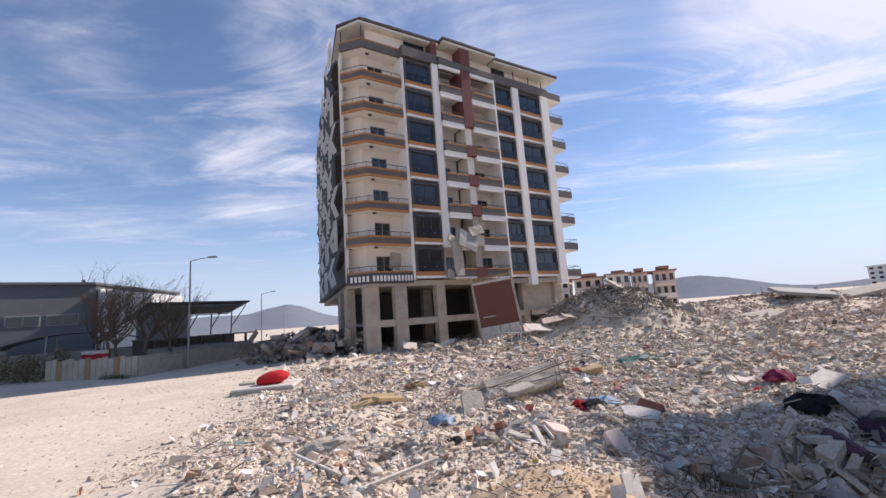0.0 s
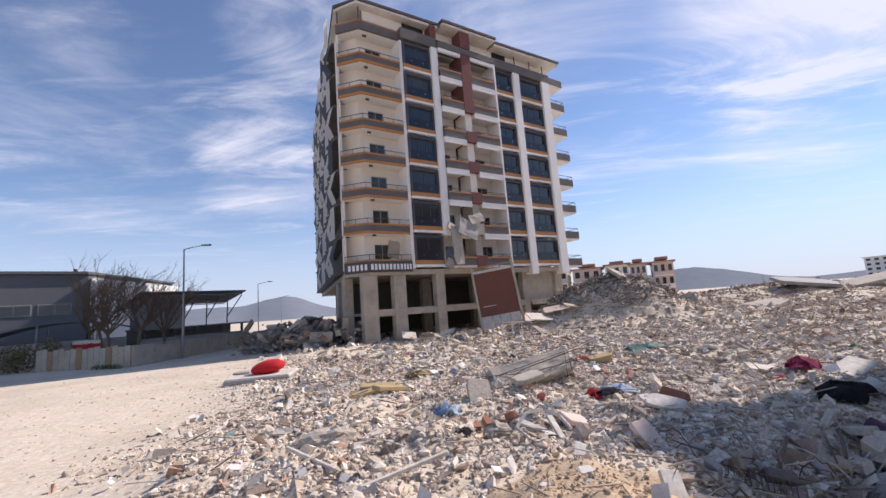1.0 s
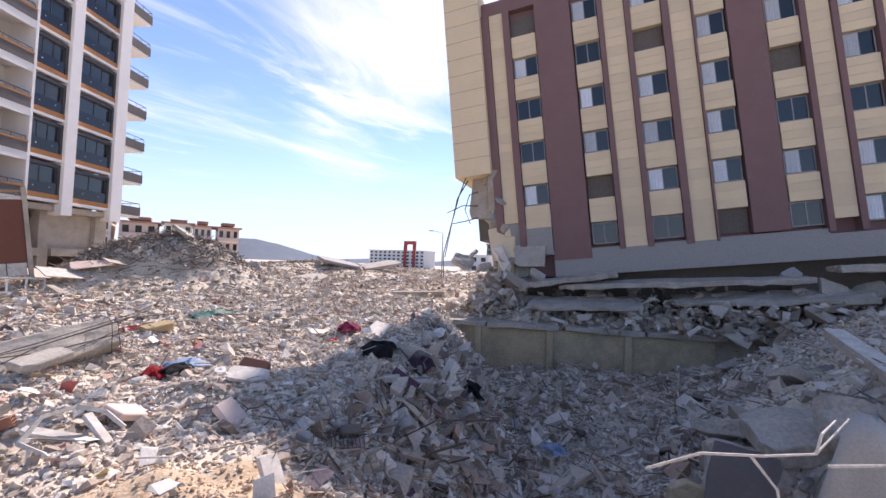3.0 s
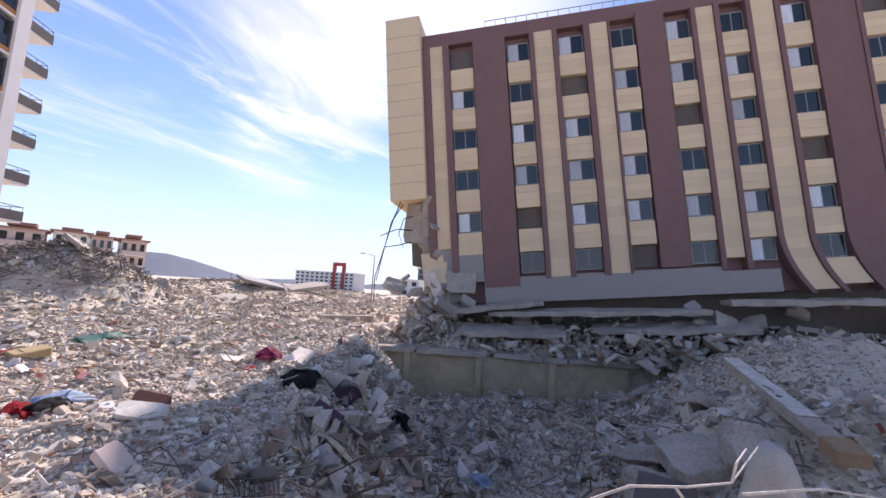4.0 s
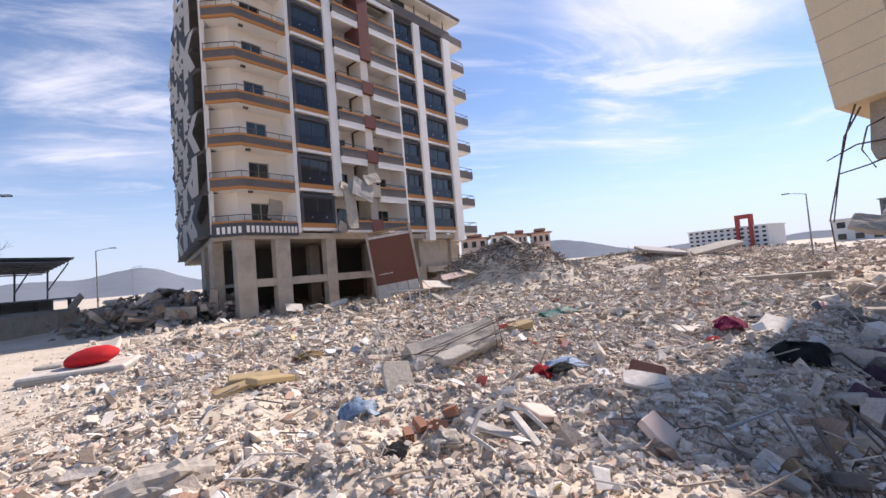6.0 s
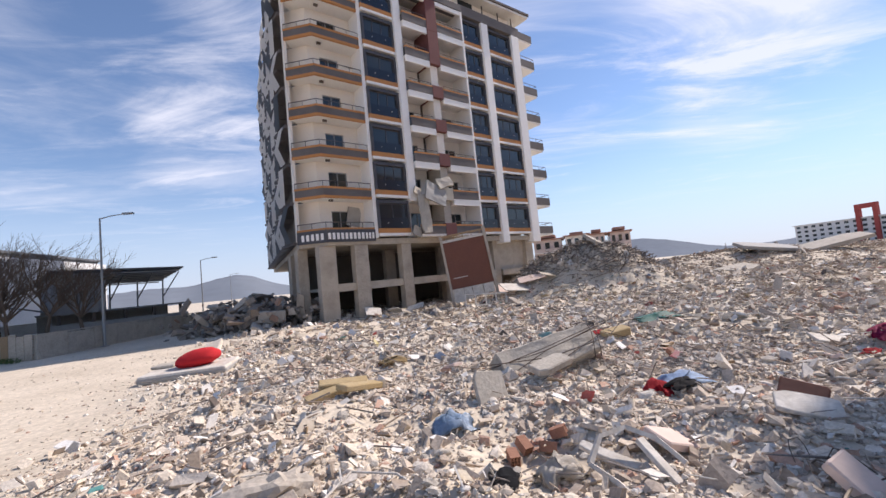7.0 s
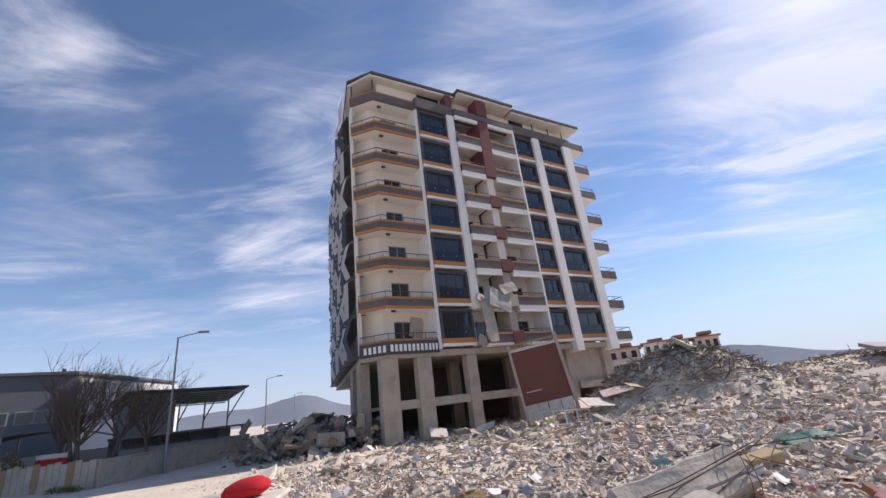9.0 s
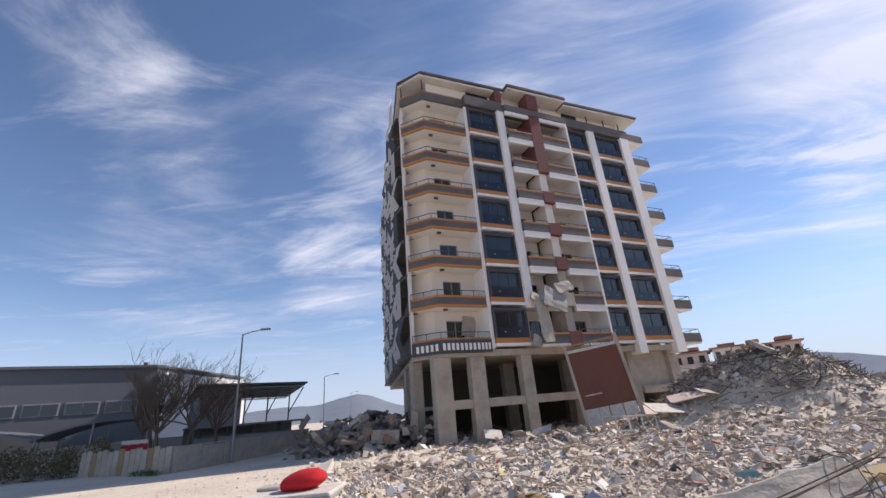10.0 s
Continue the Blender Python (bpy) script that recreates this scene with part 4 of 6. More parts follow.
# angular bits between the rounded ones
x, y = scatter(rs, 9000, -7, 12, 5, 17, lambda x, y: clear(x, y) * near(x, y) * (1 - 0.7 * pit(x, y)))
s = np.clip(rs.lognormal(-2.75, 0.45, len(x)), 0.03, 0.2)
stuff("rubble", *chunks(rs, x, y, height(x, y) + 0.12 * s, s, rs.uniform(0.2, 0.7, len(x)), rs.uniform(0.9, 2.2, len(x))), "rubble", "angular broken tile and plaster bits on the ground", "rubble")
# coarse broken pieces on the slope into the pit
x, y = scatter(rs, 9000, 2, 16, 2, 15, lambda x, y: 4 * pit(x, y) * (1 - pit(x, y)) * 0.5)
s = np.clip(rs.lognormal(-1.9, 0.5, len(x)), 0.06, 0.5) * np.clip(np.hypot(x, y - 3.5) / 9, 0.3, 1.2)
stuff("slope_rubble", *chunks(rs, x, y, height(x, y) + 0.2 * s, s, rs.uniform(0.15, 0.7, len(x)), rs.uniform(0.9, 2.8, len(x))), "greyrubble", "coarse grey pieces on the slope into the pit", "rubble")
edge = lambda x, y: smooth(0.02, 0.15, pit(x, y)) * (1 - smooth(0.75, 1.0, pit(x, y)))
x, y = scatter(rs, 19000, 1.5, 14, 2.5, 15, edge)
s = np.clip(rs.lognormal(-2.5, 0.5, len(x)), 0.03, 0.32) * np.clip(np.hypot(x, y - 3.5) / 7, 0.25, 1.1)
stuff("edge_debris", *chunks(rs, x, y, height(x, y) + 0.35 * s, s, rs.uniform(0.06, 0.5, len(x)), rs.uniform(0.9, 3.0, len(x)), 0.4), "tangle", "brown and grey household debris jumbled on the pit edge", "debris")
x, y = scatter(rs, 5200, 1.8, 13, 3, 14, edge)
s = rs.uniform(0.006, 0.018, len(x)) * np.clip(np.hypot(x, y - 3.5) / 6, 0.4, 1.4)
stuff("edge_sticks", *chunks(rs, x, y, height(x, y) + 0.10, s, np.ones(len(x)), rs.uniform(14, 50, len(x)), 0.3), "stick", "splintered battens and pipes tangled on the pit edge", "debris")
x, y = scatter(rs, 90000, 2, 28, -9, 22, lambda x, y: pit(x, y))
s = np.clip(rs.lognormal(-3.0, 0.6, len(x)), 0.04, 0.6)
stuff("rubble", *chunks(rs, x, y, height(x, y) + 0.12 * s, s, rs.uniform(0.3, 0.8, len(x)), rs.uniform(0.8, 2.2, len(x))), "greyrubble", "grey broken concrete in the sunken pit", "rubble")
x, y = scatter(rs, 90000, -14, 80, 22, 75, lambda x, y: dusty(x, y) * field(x, y) * np.clip(1.3 - y / 90, 0.2, 1))
s = np.clip(rs.lognormal(-2.75, 0.6, len(x)), 0.04, 0.7)
hi = smooth(0.3, 2.0, height(x, y))
k = rs.uniform(0, 1, len(x)) > hi
for sel, mat in ((k, "rubble"), (~k, "heaprubble")):
    xx, yy, ss = x[sel], y[sel], s[sel]
    stuff("rubble", *chunks(rs, xx, yy, height(xx, yy) + 0.25 * ss, ss, rs.uniform(0.25, 0.8, len(xx)), rs.uniform(0.8, 2.6, len(xx))), mat, "heaped broken masonry of collapsed buildings", "rubble")
# sparse pebbles on the cleared street
x, y = scatter(rs, 9000, -20, -1, 2, 32, lambda x, y: (1 - field(x, y)) * np.clip(0.12 + 0.9 * np.exp((x + 4 + 0.26 * (y - 2)) / 2.6), 0, 1))
s = np.clip(rs.lognormal(-3.3, 0.5, len(x)), 0.015, 0.13)
stuff("street_pebbles", *pebbles(rs, x, y, height(x, y) + 0.1 * s, s, rs.uniform(0.4, 0.9, len(x)), True), "rubble", "sparse pebbles and crumbs on the dusty street", "pebbles")
# larger lumps mixed in
x, y = scatter(rs, 3200, -6, 45, 9, 40, lambda x, y: dusty(x, y) ** 3 * field(x, y) ** 2 * (1 - pit(x, y)))
s = np.clip(rs.lognormal(-2.15, 0.4, len(x)), 0.08, 0.4)
stuff("rubble_lumps", *chunks(rs, x, y, height(x, y) + 0.1 * s, s, rs.uniform(0.35, 0.8, len(x)), rs.uniform(0.9, 1.9, len(x))), "rubble", "larger broken lumps of masonry in the rubble", "rubble")
x, y = scatter(rs, 5200, 3, 27, -7, 20, lambda x, y: smooth(0.5, 0.9, pit(x, y)) * 0.7)
s = np.clip(rs.lognormal(-1.9, 0.5, len(x)), 0.07, 0.6)
k = rs.uniform(0, 1, len(x)) < 0.5
for sel, mat, label in ((k, "greyrubble", "broken concrete lumps in the sunken pit"), (~k, "tangle", "mixed boards, brick and household debris in the pit")):
    xx, yy, ss = x[sel], y[sel], s[sel]
    stuff("pit_debris", *chunks(rs, xx, yy, height(xx, yy) + 0.2 * ss, ss, rs.uniform(0.08, 0.6, len(xx)), rs.uniform(0.9, 3.2, len(xx)), 0.5), mat, label, "debris")
x, y = scatter(rs, 2600, 3, 26, -6, 19, lambda x, y: smooth(0.4, 0.9, pit(x, y)))
s = rs.uniform(0.015, 0.04, len(x))
stuff("pit_sticks", *chunks(rs, x, y, height(x, y) + 0.12, s, np.ones(len(x)), rs.uniform(12, 40, len(x)), 0.2), "stick", "splintered battens and pipes in the pit", "debris")
# splintered sticks, pipes and battens
x, y = scatter(rs, 15000, -6, 60, -4, 55, lambda x, y: field(x, y) * 0.8)
s = rs.uniform(0.007, 0.018, len(x)) * (0.6 + np.clip(y, 0, 60) / 18)
v, q = chunks(rs, x, y, height(x, y) + 0.12, s, np.ones(len(x)), rs.uniform(8, 30, len(x)), 0.09)
stuff("debris_sticks", v, q, "stick", "splintered battens and bent pipes among the rubble", "debris")
# flat scraps of board, plastic and cloth
x, y = scatter(rs, 2600, -7, 45, -3, 40, lambda x, y: field(x, y))
s = rs.uniform(0.04, 0.13, len(x)) * (1 + np.clip(y, 0, 60) / 22)
v, q = chunks(rs, x, y, height(x, y) + 0.10, s, rs.uniform(0.03, 0.12, len(x)), rs.uniform(0.8, 1.8, len(x)))
stuff("litter", v, q, "litter", "scattered scraps of board, plastic and cloth", "litter")
# dark splinters and bent bars in the far heap
x, y = scatter(rs, 9000, 7, 30, 30, 48, lambda x, y: smooth(0.4, 2.0, height(x, y)))
s = rs.uniform(0.02, 0.045, len(x))
v, q = chunks(rs, x, y, height(x, y) + 0.12, s, np.ones(len(x)), rs.uniform(12, 36, len(x)), 0.28)
stuff("heap_splinters", v, q, "darkstick", "dark splinters and bent bars sticking out of the heap", "debris")

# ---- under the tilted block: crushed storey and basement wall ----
# set-back filler box; its dark colour supplies the shade between the slabs
part("crushed_core", boxes((-0.8, 31.5, 1.4, 13.5, -3.2, 1.18)), "dark", leaner, "filler box painted dark as shade in the crushed storey")


def lump(rx, ry, rz, seed, rough=0.25, sub=2):
    """An uneven broken lump."""
    bm = bmesh.new()
    bmesh.ops.create_icosphere(bm, subdivisions=sub, radius=1)
    o = Vector((seed * 3.7, seed * 1.3, seed * 2.1))
    for v in bm.verts:
        k = 1 + rough * noise.noise(v.co * 1.4 + o) + rough * 0.6 * noise.noise(v.co * 3.5 + o)
        v.co = Vector((v.co.x * rx, v.co.y * ry, max(v.co.z, -0.6) * rz)) * k
    return bm


def slab_piece(w, d, t, seed):
    """A slab with a broken outline and chipped edges."""
    r = random.Random(seed)
    pts = []
    for cx, cy in ((-1, -1), (1, -1), (1, 1), (-1, 1)):
        if r.random() < 0.45:                      # a corner broken away
            a, b = r.uniform(0.1, 0.55), r.uniform(0.1, 0.55)
            p, q = (cx * (1 - a), cy), (cx, cy * (1 - b))
            pair = [q, p] if cx * cy < 0 else [p, q]
            pts += pair[::-1]
        else:
            pts.append((cx * r.uniform(0.93, 1.0), cy * r.uniform(0.93, 1.0)))
    pts = sorted(pts, key=lambda p: math.atan2(p[1], p[0]))
    pts = [(x * w / 2, y * d / 2) for x, y in pts]
    bm = prism(pts, -t / 2, t / 2)
    bmesh.ops.bevel(bm, geom=bm.edges[:], offset=min(0.02, t * 0.15), segments=1, affect="EDGES")
    return bm


def rough_slab(w, d, t, seed, amount=0.07):
    """A thick broken piece with a chipped, uneven surface."""
    bm = slab_piece(w, d, t, seed)
    bmesh.ops.triangulate(bm, faces=bm.faces[:])
    for _ in range(3):
        bmesh.ops.subdivide_edges(bm, edges=[e for e in bm.edges if e.calc_length() > 0.16], cuts=1)
        bmesh.ops.triangulate(bm, faces=bm.faces[:])
    o = Vector((seed, seed * 0.37, 0))
    for v in bm.verts:
        v.co += noise.noise_vector(v.co * 1.6 + o) * amount + noise.noise_vector(v.co * 5.0 + o) * amount * 0.45
    return bm


def loose(name, bm, mat, m, label, category, group="", smooth=False):
    ob = mesh_object(name, bm, mat, smooth)
    ob.matrix_world = m
    return tagged(ob, label, category, group)


def on(x, y, lift=0.0, rx=0, ry=0, rz=0):
    return pose(x, y, float(height(x, y)) + lift, rx, ry, rz)


def at_leaner(x, y, z, rx=0, ry=0, rz=0):
    return LEANER @ pose(x, y, z, rx, ry, rz)


for x, y, z, w, d, t, rx, ry, rz in ((3.3, -0.9, 0.95, 5.6, 1.6, 0.28, 6, -3, 0), (9.2, -0.7, 0.35, 13.0, 1.8, 0.30, 4, 2.0, 0), (4.0, -1.4, -0.5, 6.5, 2.2, 0.22, 14, 4, 3),
                                     (13.5, -1.0, -0.7, 9.0, 2.0, 0.25, 12, 1, -2), (20.5, -0.6, 0.5, 8.0, 1.6, 0.3, 3, 2, 0), (27, -0.5, 0.2, 8.0, 1.6, 0.3, 3, 3, 0)):
    loose("fallen_slab", rough_slab(w, d, t, int(w * 7), 0.12), "dirtyconcrete", at_leaner(x, y, z, rx, ry, rz), "broken grey concrete floor slab under the tilted block", "slab", "crushed floor slabs")
rr = random.Random(11)
for i in range(46):
    x = rr.uniform(-3.5, 26) if i > 18 else rr.uniform(-3.6, 2.2)
    z = rr.uniform(-1.3, 0.6) if i > 18 else rr.uniform(-1.2, 3.2)
    w = rr.uniform(0.4, 1.5)
    loose("broken_slab", rough_slab(w, w * rr.uniform(0.5, 1), rr.uniform(0.1, 0.25), i), rr.choice(("dirtyconcrete", "dirtyconcrete", "slate", "beige")),
          at_leaner(x, rr.uniform(-0.9, 0.5) - 0.5 * (z < 0), z, rr.uniform(10, 80), rr.uniform(-35, 35), rr.uniform(-40, 40)), "tilted broken concrete slab in the crushed storey", "slab", "broken slabs")
loose("corner_column", soft_box(-0.35, 0.35, -0.35, 0.35, 0, 4.2, 0.05), "beige", at_leaner(-1.5, 0.6, 4.6, 8, 3, 12), "torn beige corner column under the fin", "column")
part("broken_wall", slab_piece(2.4, 3.6, 0.3, 4), "beige", leaner, "torn beige wall edge").matrix_local = pose(-1.7, 0.4, 7.2, 80, 8, 0)
part("broken_wall", slab_piece(1.6, 2.4, 0.25, 9), "panel", leaner, "hanging tan wall piece").matrix_local = pose(-0.9, -0.2, 3.6, 78, -6, 8)
part("broken_wall", slab_piece(2.2, 1.5, 0.2, 14), "concrete", leaner, "hanging grey wall piece").matrix_local = pose(0.9, -0.3, 2.6, 70, 5, 0)
for i in range(16):
    x, z = rr.uniform(-2.4, 0.2), rr.uniform(2.0, 8.4)
    loose("hanging_block", lump(rr.uniform(0.2, 0.6), rr.uniform(0.2, 0.5), rr.uniform(0.2, 0.5), i, 0.5, 1), rr.choice(("concrete", "beige", "slate")), at_leaner(x, rr.uniform(-0.2, 0.8), z, rr.uniform(0, 90), rr.uniform(0, 90), 0),
          "torn concrete block clinging to the broken corner", "concrete block", "torn corner blocks")
for i, pts in enumerate((((-3.0, -0.3, 8.5), (-3.6, -0.4, 7.2), (-4.3, -0.5, 5.2), (-5.0, -0.6, 3.2), (-5.1, -0.6, 1.6)), ((-2.9, -0.3, 8.2), (-3.7, -0.5, 7.0), (-4.1, -0.5, 5.8), (-4.9, -0.6, 3.0)),
                         ((-2.4, 0.0, 6.4), (-3.4, -0.3, 6.5), (-4.6, -0.4, 6.1)), ((-2.4, 0.0, 5.6), (-3.2, -0.3, 5.4), (-4.3, -0.4, 5.3)), ((-2.3, 0, 7.4), (-2.9, -0.2, 7.2), (-3.3, -0.2, 6.2), (-3.0, -0.2, 5.2)))):
    bm = bmesh.new()
    tube(bm, pts, 0.045, 0.03, 5)
    loose("rebar", bm, "rebar", LEANER, "bent rusty reinforcing bar hanging from the torn corner", "rebar", "hanging rebar")

part("column_stub", soft_box(-1.5, -0.35, -0.25, 0.7, 1.2, 4.0, 0.06), "panel", leaner, "tan column stub under the torn corner").rotation_euler = (0, radians(6), 0)
# added filler whose dark colour stands for shade in the torn corner
part("torn_core", boxes((-2.6, -0.9, 0.6, 3.6, 4.0, 8.7)), "dark", leaner, "filler core painted dark as shade below the corner fin")


def debris_at(n, lo, hi, cone, size, seed, label):
    """Broken concrete piled along the foot of the tilted block, in its own frame turned upright."""
    r = np.random.RandomState(seed)
    p = r.uniform(lo, hi, (n, 3))
    keep = r.uniform(0, 1, n) < cone(p[:, 0], p[:, 1], p[:, 2])
    p = p[keep]
    s = np.clip(r.lognormal(size, 0.55, len(p)), 0.08, 0.9)
    v, q = chunks(r, p[:, 0], p[:, 1], p[:, 2], s, r.uniform(0.25, 0.8, len(p)), r.uniform(0.8, 2.6, len(p)))
    base = pose(25.55, 13.75, 0, 0, 0, -76)
    v = v @ np.array(base.to_3x3()).T + np.array(base.translation)
    stuff("foot_debris", v, q, "greyrubble", label, "rubble")


debris_at(3800, (-5.5, -2.6, -1.4), (3.0, 2.0, 3.4), lambda x, y, z: np.clip(1.15 - (z + 1.4) / np.maximum(0.4, 4.4 - 1.15 * np.abs(x + 1.2) - 0.5 * np.abs(y)), 0, 1), -1.6, 5, "grey debris heaped at the torn corner")
debris_at(4500, (1.0, -2.8, -1.4), (27.0, 1.6, 1.2), lambda x, y, z: np.clip(1.0 - (z + 1.4 - 0.09 * x) / np.maximum(0.2, 0.8 + 0.5 * (y + 2.6) * 0.6), 0, 1), -1.75, 6, "grey debris along the crushed storey")

# basement wall of the pit
PITW = pose(20.45, 17.3, 0, 0, 0, math.degrees(math.atan2(-0.925, 0.38)))
pitwall = thing("basement_wall", PITW, "stained yellowish concrete basement wall with posts", "retaining wall")
PX = [(0.0, 2.75), (3.15, 6.85), (7.25, 11.0), (11.4, 15.5)]
for a, b in PX:
    part("wall_panel", boxes((a, b, 0.12, 0.9, -5.2, -1.6)), "pitwall", pitwall, "stained yellowish infill wall")
for x in (-0.2, 2.75, 6.85, 11.0):
    part("post", soft_box(x, x + 0.4, -0.08, 0.92, -5.2, -1.6, 0.03), "pitwall", pitwall)
for i, (a, b) in enumerate(((-0.5, 3.4), (3.5, 7.6), (7.8, 12.0), (12.1, 16.0))):
    part("cap_beam", rough_slab(b - a, 1.4, 0.28, 50 + i, 0.07), "dirtyconcrete", pitwall, "broken grey capping beam").matrix_local = pose((a + b) / 2, 0.5, -1.43, 3, 0.5 * (-1) ** i, 0)

# ---- street on the far side: walls, sheds, lamps, trees ----


def run_wall(name, pts, t, z0, z1, mat, label, category, posts=0.0):
    for (ax, ay), (bx, by) in zip(pts, pts[1:]):
        L = math.hypot(bx - ax, by - ay)
        w = thing(name, pose(ax, ay, 0, 0, 0, math.degrees(math.atan2(by - ay, bx - ax))), label, category, name + " sections")
        n = max(1, round(L / 2.4))
        for i in range(n):
            part("panel", soft_box(L * i / n + 0.01, L * (i + 1) / n - 0.01, -t / 2, t / 2, z0, z1 - 0.06 * (i % 2), 0.015), mat, w)
        part("coping", boxes((0, L, -t / 2 - 0.03, t / 2 + 0.03, z1 + 0.004, z1 + 0.07)), "concrete", w)


run_wall("street_wall", [(-21.2, 30.7), (-20.9, 37.0), (-20.4, 43.0)], 0.22, -0.7, 0.75, "concrete", "low grey concrete street wall in shade", "wall")
run_wall("street_wall", [(-20.4, 43.0), (-19.9, 54.0)], 0.22, -0.7, 0.7, "beige", "low pale concrete street wall", "wall")
pal = thing("panel_fence", pose(-29.2, 32.3, 0, 0, 0, -12), "patched tan board fence of mixed panels", "fence")
for i in range(16):
    part("board", soft_box(i * 0.51, i * 0.51 + 0.48, -0.03, 0.03, -0.7, 0.85 + 0.08 * math.sin(i * 2.1), 0.008), ("beige", "beige", "concrete", "beige", "wood")[(i * 7) % 5], pal)
for i in range(3):
    part("rail", boxes((0, 8.1, 0.04, 0.09, -0.35 + i * 0.45, -0.28 + i * 0.45)), "wood", pal)

wh = thing("warehouse", Matrix.Identity(4), "long grey sheet-clad warehouse with a window strip", "warehouse")
part("wall", prism([(-36.6, 45.3), (-64.0, 21.5), (-78, 40), (-38.5, 62.0)], -0.6, 8.0), "shedgrey", wh, "dark grey profiled sheet wall")
part("gable", prism([(-36.5, 45.5), (-36.3, 45.4), (-37.6, 62.1), (-38.3, 62.1)], -0.6, 7.6), "shedwhite", wh, "white gable wall")
part("roof", prism([(-36.4, 45.0), (-64.2, 20.9), (-78.5, 40), (-38.3, 62.5)], 8.0, 8.25), "shedgrey", wh)
FW = pose(-36.6, 45.3, 0, 0, 0, math.degrees(math.atan2(21.5 - 45.3, -64.0 + 36.6)))
for i in range(11):
    wn = part("window", boxes((1.2 + i * 2.9, 3.7 + i * 2.9, -0.02, 0.08, 3.9, 5.0)), "frame", wh)
    wn.matrix_local = FW
    for j in range(2):
        g = part("pane", boxes((1.3 + i * 2.9 + j * 1.2, 2.4 + i * 2.9 + j * 1.2, 0.08, 0.11, 4.0, 4.9)), "glass", wn)
fl = part("floodlight", boxes((0.9, 1.2, 0.0, 0.3, 8.25, 8.5)), "rail", wh)
fl.matrix_local = FW


def arch_roof(w, d, rise, t=0.12, n=14):
    bm = bmesh.new()
    rows = []
    for i in range(n + 1):
        x = w * (i / n - 0.5)
        z = rise * (1 - (2 * i / n - 1) ** 2)
        rows.append([bm.verts.new((x, 0, z)), bm.verts.new((x, d, z)), bm.verts.new((x, d, z - t)), bm.verts.new((x, 0, z - t))])
    for a, b in zip(rows, rows[1:]):
        for k in range(4):
            bm.faces.new((a[k], a[(k + 1) % 4], b[(k + 1) % 4], b[k]))
    bm.faces.new(rows[0])
    bm.faces.new(rows[-1][::-1])
    bmesh.ops.recalc_face_normals(bm, faces=bm.faces[:])
    return bm


for x, y, w, rz in ((-31.2, 36.8, 10.5, 36), (-41.5, 31.5, 13, 36)):
    cp = thing("arched_canopy", pose(x, y, 0, 0, 0, rz), "dark arched sheet canopy on steel posts", "canopy", "arched canopies")
    part("roof", arch_roof(w, 6, 1.1), "shedgrey", cp).matrix_local = pose(0, 0, 1.9)
    for px in (-w / 2 + 0.3, -w / 6, w / 6, w / 2 - 0.3):
        for py in (0.2, 5.8):
            bm = bmesh.new()
            tube(bm, [(px, py, -0.7), (px, py, 2.0 + 0.9 * (1 - (2 * px / w) ** 2))], 0.07, n=6)
            part("post", bm, "steel", cp)
    part("back_wall", boxes((-w / 2, w / 2, 5.9, 6.0, -0.7, 1.3)), "shedwhite", cp)

shed = thing("open_shed", pose(-27.2, 39.8, 0, 0, 0, 47), "grey two-level shed with a slanting sheet canopy", "shed")
part("wall", boxes((0, 3.4, 0, 3.9, 1.9, 4.55)), "steel", shed, "grey sheet wall")
part("lower_roof", boxes((-0.3, 9.4, -0.9, 4.2, 1.75, 1.9)), "steel", shed)
bm = bmesh.new()
vs = box(bm, -0.3, 8.9, -1.2, 4.4, 4.5, 4.62)
for v in vs:
    v.co.z += 0.55 if v.co.y < 0 else -0.25
part("canopy_roof", bm, "shedgrey", shed, "slanting grey canopy roof")
for i in range(8):
    part("purlin", boxes((0, 8.6, -1.0 + i * 0.7, -0.93 + i * 0.7, 4.36 + 0.40 - 0.105 * i, 4.46 + 0.40 - 0.105 * i)), "frame", shed)
for i in range(5):
    bm = bmesh.new()
    tube(bm, [(0.3 + i * 2.1, 3.4, 1.9), (0.3 + i * 2.1, 3.2, 4.3)], 0.07, n=6)
    part("post", bm, "steel", shed)
    bm = bmesh.new()
    tube(bm, [(0.3 + i * 2.1, 3.3, 2.6), (0.3 + i * 2.1, -0.6, 4.7)], 0.06, n=5)
    part("brace", bm, "frame", shed)
    part("post", boxes((0.2 + i * 2.1, 0.4 + i * 2.1, -0.7, -0.5, -0.7, 1.75)), "rail", shed)
part("back_wall", boxes((-0.2, 9.3, 4.0, 4.15, -0.7, 1.75)), "slate", shed)
part("low_wall", boxes((-0.2, 9.3, -0.75, -0.6, -0.7, 1.0)), "slate", shed, "dark lattice front")


def street_lamp(x, y, h, rz):
    p = thing("street_lamp", pose(x, y, -0.6, 0, 0, rz), "galvanised street lamp with a single arm", "street lamp", "street lamps")
    bm = bmesh.new()
    tube(bm, [(0, 0, 0), (0, 0, h)], 0.10, 0.055, 8)
    part("pole", bm, "steel", p)
    bm = bmesh.new()
    tube(bm, [(0, 0, h - 0.05), (0.7, 0, h + 0.12), (1.5, 0, h + 0.22)], 0.04, 0.03, 6)
    part("arm", bm, "steel", p)
    part("lamp_head", soft_box(1.35, 2.05, -0.13, 0.13, h + 0.17, h + 0.30, 0.03), "steel", p)
    part("base_plate", boxes((-0.2, 0.2, -0.2, 0.2, 0, 0.04)), "steel", p)


street_lamp(-20.5, 35.2, 8.7, 8)
street_lamp(-26.9, 63.8, 7.9, 8)
street_lamp(-44, 118, 8.5, 8)
street_lamp(50.2, 36.7, 7.2, 124)


